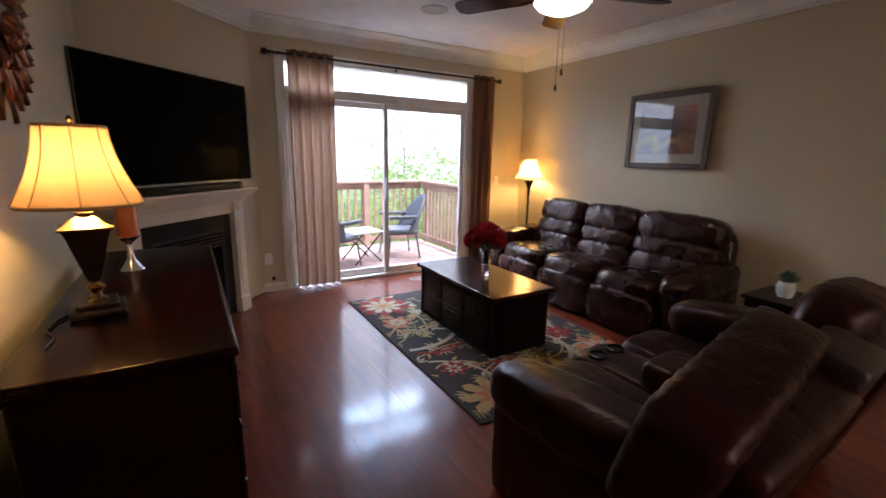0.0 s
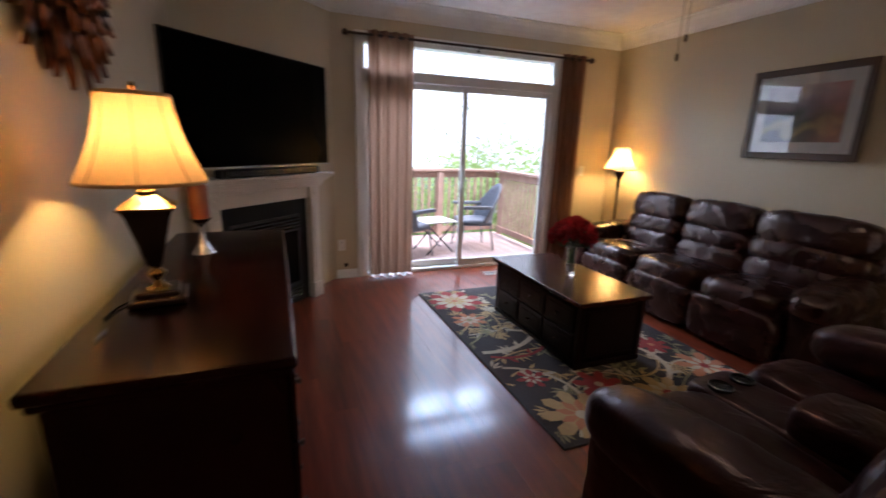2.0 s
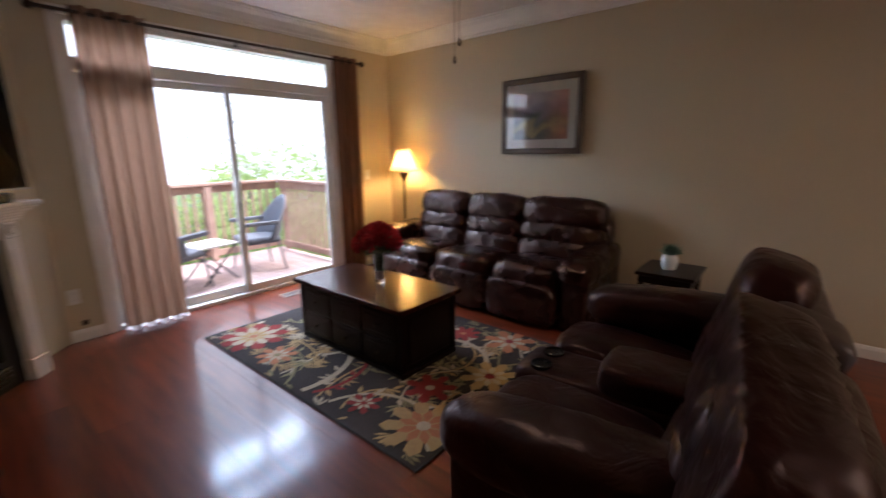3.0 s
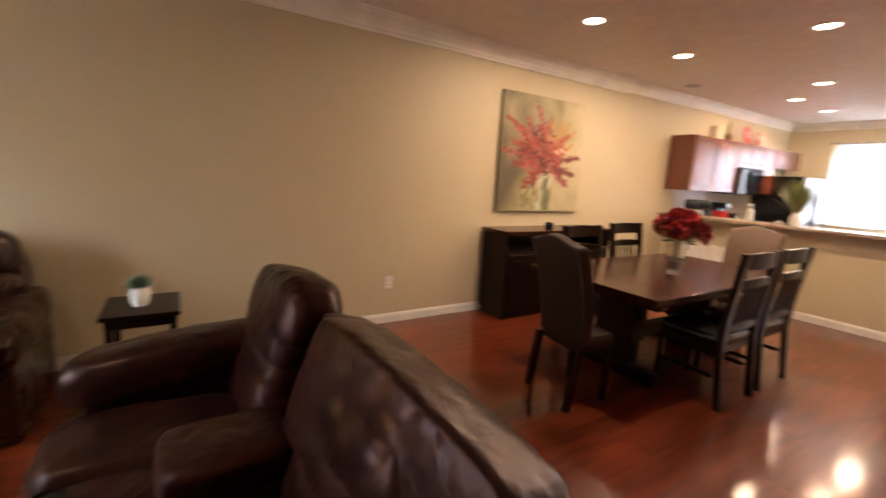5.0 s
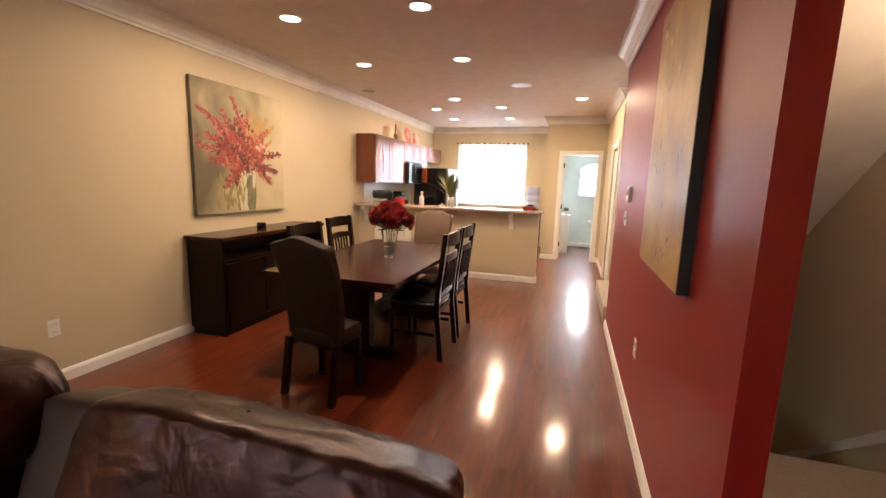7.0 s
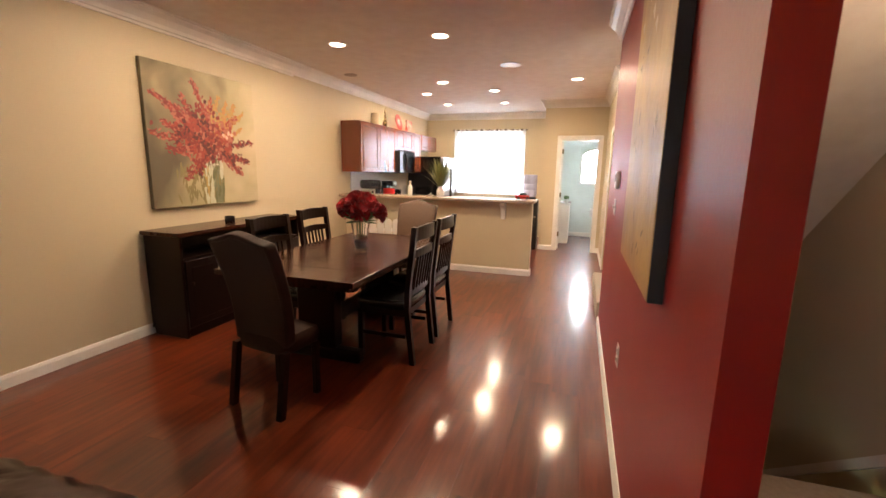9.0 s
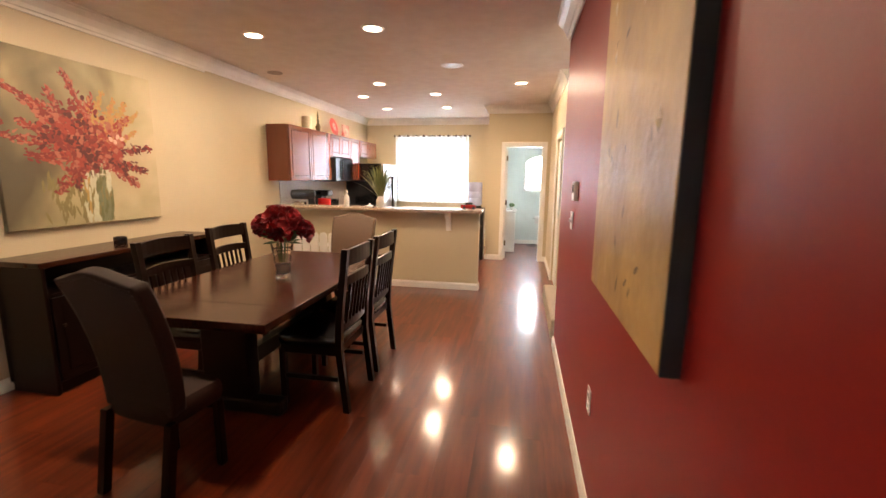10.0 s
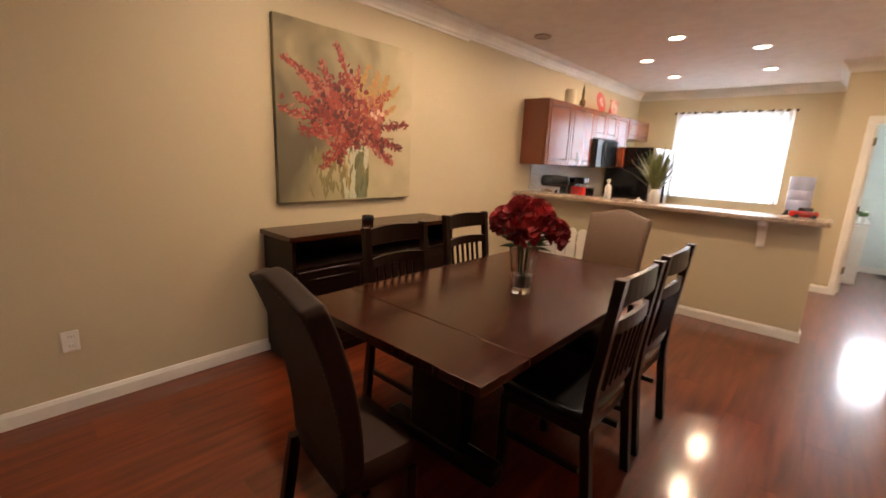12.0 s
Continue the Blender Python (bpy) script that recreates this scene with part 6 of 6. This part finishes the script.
part("backsplash", box(EN - 0.012, EN - 0.002, -7.68, -5.37, 0.921, 1.419), "splash", kind="structure")


def cafe_curtain():
    t = thing("sheer_curtain", 2.635, KS + 0.06, 0, 0, "thin white sheer curtain glowing with daylight over the kitchen window", "curtain")
    bm = bmesh.new()
    g = []
    for k in range(9):
        z = 0.95 + (2.38 - 0.95) * k / 8
        g.append([bm.verts.new(((i / 120 - 0.5) * 1.62, 0.015 * math.sin(i * 0.75 + 0.6 * math.sin(i * 0.13)), z)) for i in range(121)])
    for a, b in zip(g, g[1:]):
        for i in range(120):
            bm.faces.new((a[i], a[i + 1], b[i + 1], b[i]))
    part("cloth", bm, "sheer", t, smooth=True)
    bm = tube((-0.81, 0, 2.37), (0.81, 0, 2.37), 0.008, n=10)
    part("rod", bm, "bronze", t)
    for s in (-1, 1):
        part("finial", lathe([(0.008, 0), (0.02, 0.015), (0.018, 0.035), (0, 0.045)], 12, m=pose(s * 0.81, 0, 2.37, 0, 90 * s, 0)), "bronze", t)
    for i in range(9):
        part("tab", box(-0.72 + 0.18 * i - 0.02, -0.72 + 0.18 * i + 0.02, -0.012, 0.012, 2.355, 2.39, 0.004, 1), "taupe", t)


cafe_curtain()


# ---- fixtures ----
def can(x, y):
    t = thing("recessed_light", x, y, CZ, 0, "lit recessed ceiling downlight with a white trim ring", "ceiling light", "recessed lights")
    part("trim_ring", lathe([(0.075, -0.001), (0.10, -0.001), (0.10, -0.006), (0.078, -0.012), (0.072, -0.006)], 28), "trim", t, smooth=True)
    part("lens", lathe([(0.0, -0.002), (0.074, -0.002), (0.074, -0.004), (0.0, -0.005)], 24), "canglow", t)
    return t


first = can(*CANS[0])
for cx, cy in CANS[1:]:
    copy_thing(first, pose(cx, cy, CZ))


def speaker(x, y, r, label, material):
    t = thing("ceiling_speaker", x, y, CZ, 0, label, "ceiling speaker")
    part("ring", lathe([(r - 0.012, -0.001), (r, -0.001), (r, -0.008), (r - 0.012, -0.010)], 28), material, t, smooth=True)
    part("grille", lathe([(0, -0.002), (r - 0.013, -0.002), (r - 0.013, -0.007), (0, -0.007)], 28), material, t)


speaker(3.73, -4.74, 0.09, "round greyish ceiling speaker near the kitchen", mat("grey_grille", (0.42, 0.36, 0.31), 0.7))
speaker(1.51, -4.68, 0.13, "round white ceiling speaker over the walkway", "plastic")
speaker(2.10, 3.58, 0.12, "round beige ceiling speaker in the living room", mat("beige_grille", (0.50, 0.45, 0.38), 0.7))


def plate(name, pos, rz, label, cat, w=0.075, h=0.118, holes="outlet", material="plastic"):
    """A wall plate; its face looks along local -y."""
    t = thing(name, *pos, rz, label, cat)
    part("cover", box(-w / 2, w / 2, -0.007, -0.001, -h / 2, h / 2, 0.003, 2), material, t)
    if holes == "outlet":
        for z in (-0.026, 0.026):
            o = part("socket", box(-0.016, 0.016, -0.009, -0.0072, z - 0.017, z + 0.017, 0.004, 2), material, t)
            for x in (-0.006, 0.006):
                part("slot", box(x - 0.0012, x + 0.0012, -0.0096, -0.0091, z - 0.004, z + 0.006), "matte_black", o)
    elif holes == "switch":
        for x in (-w / 4, w / 4) if w > 0.09 else (0,):
            part("toggle", box(x - 0.006, x + 0.006, -0.018, -0.0072, -0.012, 0.012, 0.003, 1), material, t)
    return t


plate("wall_outlet", (EN, -0.76, 0.40), -90, "white wall outlet above the baseboard", "outlet")
plate("wall_outlet", (0.74, NY, 0.36), 0, "white wall outlet beside the curtain", "outlet")
plate("wall_outlet", (RX1, -1.56, 0.50), 90, "white wall outlet low on the red wall", "outlet")
plate("light_switch", (RX1, -2.63, 1.22), 90, "white double light switch on the red wall", "light switch", 0.118, 0.118, "switch")
plate("light_switch", (3.72, NY, 1.15), 0, "white light switch beside the patio curtain", "light switch", 0.075, 0.118, "switch")
plate("coax_plate", (0.78, NY, 0.14), 0, "small dark cable jack low on the wall", "wall jack", 0.04, 0.04, "", "bronze")
th = thing("thermostat", RX1, -2.45, 1.42, 90, "small square thermostat with a grey screen on the red wall", "thermostat")
part("body", box(-0.05, 0.05, -0.028, -0.001, -0.06, 0.06, 0.006), "plastic", th)
part("display", box(-0.035, 0.035, -0.030, -0.0285, -0.01, 0.04), "screen", th)
fv = thing("floor_vent", 2.45, 4.40, 0.0005, 0, "flat metal floor register by the patio door", "floor vent")
part("frame", box(-0.16, 0.16, -0.065, 0.065, 0, 0.004, 0.001, 1), mat("vent_metal", (0.30, 0.26, 0.22), 0.4, 0.6), fv)
for i in range(13):
    part("slat", box(-0.14 + i * 0.0225, -0.132 + i * 0.0225, -0.05, 0.05, 0.0042, 0.006), "matte_black", fv)


def panel_door(name, m, w, h, label):
    t = thing(name, 0, 0, 0, 0, label, "door")
    t.matrix_basis = m
    part("leaf", box(0, w, -0.017, 0.017, 0.008, h, 0.002, 1), "trim", t)
    for z0, z1 in ((0.2, 0.85), (1.0, h - 0.2)):
        for a, b in ((0.1, w / 2 - 0.04), (w / 2 + 0.04, w - 0.1)) if w > 0.5 else ((0.07, w - 0.07),):
            for s in (-1, 1):
                lo, hi = sorted((s * 0.0175, s * 0.022))
                part("panel", box(a, b, lo, hi, z0, z1, 0.002, 1), "trim", t)
    return t


d = panel_door("bath_door", pose(0.955, BW - 0.15, 0, 0, 0, -82), 0.62, 2.02, "white panel bathroom door standing open inward")
for s in (-1, 1):
    part("door_knob", lathe([(0.028, 0), (0.028, 0.006), (0.012, 0.012), (0.012, 0.035), (0.028, 0.045), (0.026, 0.06), (0, 0.065)], 16, m=pose(0.56, s * 0.018, 0.95, -90 * s)), "chrome", d, smooth=True)
for z in (0.25, 1.0, 1.8):
    part("hinge", box(-0.012, 0.0, -0.02, 0.02, z, z + 0.09), "brass", d)
for i in range(2):
    panel_door("closet_door", pose(0.16, -5.26 - i * 0.395, 0, 0, 0, -90), 0.39, 2.0, "white bifold closet door leaf, closed")
# bathroom things
v = thing("bath_vanity", 1.03, -8.75, 0, 0, "white bathroom vanity cabinet with a basin top", "vanity")
part("body", box(-0.25, 0.17, -0.35, 0.35, 0, 0.80, 0.004, 1), "trim", v)
part("basin_top", box(-0.27, 0.172, -0.36, 0.36, 0.801, 0.84, 0.008), "white", v)
part("faucet", tube((0.1, 0, 0.84), (0.1, 0, 0.98), 0.012), "chrome", v)
v = thing("green_sprig", 0.85, -8.5, 0.841, 0, "little green plant in a white cup on the vanity", "potted plant")
part("cup", lathe([(0.035, 0), (0.04, 0.08), (0.035, 0.08), (0, 0.07)], 14), "white", v)
part("leaves", pillow(0.1, 0.1, 0.07, 6, 0.6, 0.02, 3, pose(0, 0, 0.11)), "leaf", v)
v = thing("paper_holder", 0.30, -9.6, 0.60, 0, "toilet roll on a chrome wall holder", "toilet paper holder")
part("bar", tube((-0.08, 0.06, 0), (0.08, 0.06, 0), 0.008), "chrome", v)
for s in (-0.085, 0.085):
    part("post", tube((s, 0.0, 0), (s, 0.065, 0), 0.012), "chrome", v)
part("roll", lathe([(0.018, -0.05), (0.055, -0.05), (0.055, 0.05), (0.018, 0.05)], 20, m=pose(0, 0.06, 0, 0, 90, 0)), "white", v)
part("hanging_sheet", box(-0.05, 0.05, 0.112, 0.114, -0.12, 0.0), "white", v)
v = thing("toilet", -0.10, -9.2, 0, -90, "white ceramic toilet with a closed lid", "toilet")
part("bowl", lathe([(0.11, 0), (0.10, 0.1), (0.16, 0.32), (0.19, 0.39), (0.0, 0.40)], 24, m=Matrix.Diagonal((1, 1.2, 1, 1))), "white", v, smooth=True)
part("lid", pillow(0.36, 0.44, 0.04, 8, 0.4, 0, 0, pose(0, 0, 0.42)), "white", v, smooth=True)
part("tank", box(-0.20, 0.20, -0.42, -0.24, 0.40, 0.78, 0.02, 3), "white", v)


# ---- deck and outdoors ----
DX, DY = 3.70, 6.85
def deck():
    t = tagged(new("deck"), "weathered brown wooden deck floor", "deck", kind="structure")
    part("joists", box(-1.0, DX + 0.04, NY + 0.145, DY + 0.04, -0.30, -0.11), "deckrail", t)
    y = NY + 0.15
    me = None
    while y < DY:
        ob = part("board", box(-1.0, DX + 0.05, y, y + 0.135, -0.109, -0.08), "deck", t)
        y += 0.141
    def railing(name, a, b):
        r = thing(name, 0, 0, 0, 0, "weathered brown wooden deck railing with square balusters", "railing", "deck railings")
        A, B = Vector(a), Vector(b)
        L = (B - A).length
        r.matrix_basis = Matrix.Translation((A.x, A.y, -0.08)) @ pose(0, 0, 0, 0, 0, math.degrees(math.atan2(B.y - A.y, B.x - A.x)))
        part("cap_rail", box(-0.06, L + 0.06, -0.07, 0.07, 1.07, 1.11, 0.006), "deckrail", r)
        part("top_rail", box(0, L, -0.02, 0.02, 0.97, 1.068, 0.004, 1), "deckrail", r)
        part("bottom_rail", box(0, L, -0.02, 0.02, 0.06, 0.15, 0.004, 1), "deckrail", r)
        n = int(L / 0.115)
        for i in range(n):
            x = (i + 0.5) * L / n
            part("baluster", box(x - 0.018, x + 0.018, -0.018, 0.018, 0.151, 0.969), "deckrail", r)
        for i in range(int(L / 1.8) + 1):
            x = min(i * 1.8 + 0.045, L - 0.045)
            part("post", box(x - 0.045, x + 0.045, -0.062, -0.022, -0.2, 1.068), "deckrail", r)
    railing("deck_railing", (-1.0, DY, 0), (DX, DY, 0))
    railing("deck_railing", (DX, NY + 0.2, 0), (DX, DY - 0.08, 0))


def wicker_chair(x, y, rz, label):
    t = thing("patio_chair", x, y, -0.08, rz, label, "chair", "patio chairs")
    bm = bmesh.new()
    g = []
    for k in range(9):
        s = k / 8
        row = []
        for i in range(17):
            a = math.pi * (0.08 + 0.84 * i / 16)
            top = 0.50 + 0.46 * math.sin(a) ** 1.2
            z = 0.42 + (top - 0.42) * s
            r = 0.29 + 0.05 * s
            row.append(bm.verts.new((r * math.cos(a), -r * math.sin(a) * 1.0 - 0.06 * s, z)))
        g.append(row)
    for a, b in zip(g, g[1:]):
        for i in range(16):
            bm.faces.new((a[i], a[i + 1], b[i + 1], b[i]))
    wick = mat("grey_wicker", (0.15, 0.155, 0.17), 0.7, c2=(0.09, 0.09, 0.10), scale=60, bump=0.5)
    ob = part("back", bm, wick, t, smooth=True)
    so = ob.modifiers.new("thick", "SOLIDIFY")
    so.thickness = 0.02
    part("seat", pillow(0.52, 0.50, 0.09, 8, 0.4, 0, 0, pose(0, 0, 0.41)), wick, t, smooth=True)
    for sx in (-1, 1):
        part("arm", pillow(0.07, 0.46, 0.05, 6, 0.4, 0, 0, pose(sx * 0.29, 0.02, 0.64)), wick, t, smooth=True)
        for sy in (-1, 1):
            part("leg", tube((sx * 0.22, sy * 0.20, 0.40), (sx * 0.26, sy * 0.25, 0.0), 0.014), mat("grey_metal", (0.2, 0.2, 0.21), 0.4, 0.7), t)


def patio_table(x, y):
    t = thing("folding_table", x, y, -0.08, 10, "small light-topped folding table with crossed metal legs on the deck", "table")
    part("top", box(-0.24, 0.24, -0.24, 0.24, 0.44, 0.46, 0.006), mat("pale_top", (0.6, 0.56, 0.52), 0.5), t)
    for s in (-1, 1):
        part("leg", tube((-0.22, s * 0.2, 0), (0.22, s * 0.2, 0.44), 0.011), "matte_black", t)
        part("leg", tube((0.22, s * 0.18, 0), (-0.22, s * 0.18, 0.44), 0.011), "matte_black", t)


deck()
wicker_chair(2.84, 5.92, 82, "grey wicker patio armchair facing the small table")
wicker_chair(1.75, 5.7, -60, "grey wicker patio armchair partly behind the curtain")
patio_table(2.2, 5.85)

# Glowing sheet stands in for bright haze and brightens the floor reflection.
far = bpy.data.materials.new("haze_glow")
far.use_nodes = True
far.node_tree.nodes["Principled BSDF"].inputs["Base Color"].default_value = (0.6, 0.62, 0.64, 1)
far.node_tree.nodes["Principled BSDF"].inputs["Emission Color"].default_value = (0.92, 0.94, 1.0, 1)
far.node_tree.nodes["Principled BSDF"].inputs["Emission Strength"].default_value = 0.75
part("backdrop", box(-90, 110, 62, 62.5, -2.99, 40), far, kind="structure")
part("ground", box(-400, 400, NY + 0.2, 500, -3.3, -3.0), "ground", kind="structure")


def tree(x, y, h, r, seed, label, density=1400, name="tree", cat="tree", leafm="foliage", trunk=True):
    rng = random.Random(seed)
    t = thing(name, x, y, -3.0, rng.uniform(0, 360), label, cat)
    bm = bmesh.new()
    tube((0, 0, 0), (0, 0, h * 0.8), h * 0.02 + 0.03, 0.03, 8, bm)
    tips = []
    for i in range(16):
        a, z = i * 2.4, h * rng.uniform(0.2, 0.75)
        e = rng.uniform(0.3, 1.0)
        L = r * rng.uniform(0.6, 1.0)
        p = Vector((0, 0, z))
        q = p + Vector((math.cos(a) * math.cos(e), math.sin(a) * math.cos(e), math.sin(e))) * L
        tube(p, q, 0.035, 0.01, 5, bm)
        tips.append(q)
        for j in range(3):
            d = Vector((rng.uniform(-1, 1), rng.uniform(-1, 1), rng.uniform(-0.2, 1))).normalized()
            s = p.lerp(q, rng.uniform(0.4, 0.9))
            tube(s, s + d * L * 0.5, 0.015, 0.005, 4, bm)
            tips.append(s + d * L * 0.5)
    part("trunk", bm, "bark", t)
    pts = []
    faces = []
    for i in range(density):
        c = rng.choice(tips)
        p = c + Vector((rng.gauss(0, 1), rng.gauss(0, 1), rng.gauss(0, 0.8))) * r * 0.18
        s = rng.uniform(0.04, 0.09) * (1 + h / 12)
        u = Vector((rng.uniform(-1, 1), rng.uniform(-1, 1), rng.uniform(-1, 1))).normalized()
        w = u.orthogonal().normalized()
        k = len(pts)
        pts += [p - u * s, p + w * s * 0.5, p + u * s, p - w * s * 0.5]
        faces.append((k, k + 1, k + 2, k + 3))
    me = bpy.data.meshes.new("crown")
    me.from_pydata([tuple(p) for p in pts], [], faces)
    me.materials.append(M[leafm])
    ob = new("crown", me)
    ob.parent = t
    ob["kind"] = "stuff"


# Leaf colours paled, with the haze over the trees put into them.
M["pale_leaf"] = cloth_glow("haze_paled_leaf", (0.40, 0.52, 0.20), 0.5)
M["foliage"] = cloth_glow("sparse_leaf", (0.42, 0.47, 0.33), 0.5)
for i, (x, y, h, r) in enumerate([(0.5, 12, 3.3, 1.9), (3.5, 11.5, 3.4, 1.9), (6.5, 12.5, 3.8, 2.0), (9.5, 11, 3.8, 2.1), (12.5, 9.5, 3.9, 2.2), (-2.5, 13.5, 3.6, 2.0), (6.0, 9.4, 3.2, 1.5), (15, 13, 4.6, 2.4)]):
    tree(x, y, h, r, 100 + i, "bright green leafy shrub below the deck", 3600, "shrub", "shrub", "pale_leaf")
for i, (x, y, h, r) in enumerate([(13, 27, 7.5, 3.2), (21, 30, 8.5, 3.6), (4, 30, 5.5, 2.4)]):
    tree(x, y, h, r, 300 + i, "thin tree with sparse grey-green leaves, paled for haze, behind the deck", 1500, leafm="foliage")


# ---- floor planks ----
def planks():
    rng = random.Random(77)
    W, L = 0.19, 1.28
    cache = {}
    x = WX
    while x < EN - 0.01:
        x1 = min(x + W, EN)
        y = KS - rng.uniform(0, L)
        segs = []
        while y < NY:
            a, b = max(y, KS if x > 1.2 else -9.59), min(y + L, NY - 0.001)
            if x < RX0:
                for lo, hi in ((-9.59, -3.47), (RY1, NY - 0.001)):
                    aa, bb = max(a, lo), min(b, hi)
                    if bb - aa > 0.02:
                        segs.append((aa, bb))
            elif b - a > 0.02:
                segs.append((a, b))
            y += L
        for a, b in segs:
            key = (round(x1 - x, 3), round(b - a, 3))
            if key not in cache:
                bm = box(0.00015, key[0] - 0.00015, 0.00015, key[1] - 0.00015, -0.011, 0.0, 0.0002, 1)
                me = bpy.data.meshes.new("plank")
                bm.to_mesh(me)
                bm.free()
                me.materials.append(M["floor"])
                cache[key] = me
            ob = new("plank", cache[key])
            ob.location = (x, a, 0)
            ob.parent = floor
        x = x1
    part("landing_carpet", box(-0.949, RX0 - 0.001, -1.5, RY1 - 0.001, -0.011, 0.004), "carpet", kind="structure")
    part("landing_floor", box(-0.949, WX - 0.001, RY1, 0.299, -0.011, 0.0), "floor", kind="structure")


planks()
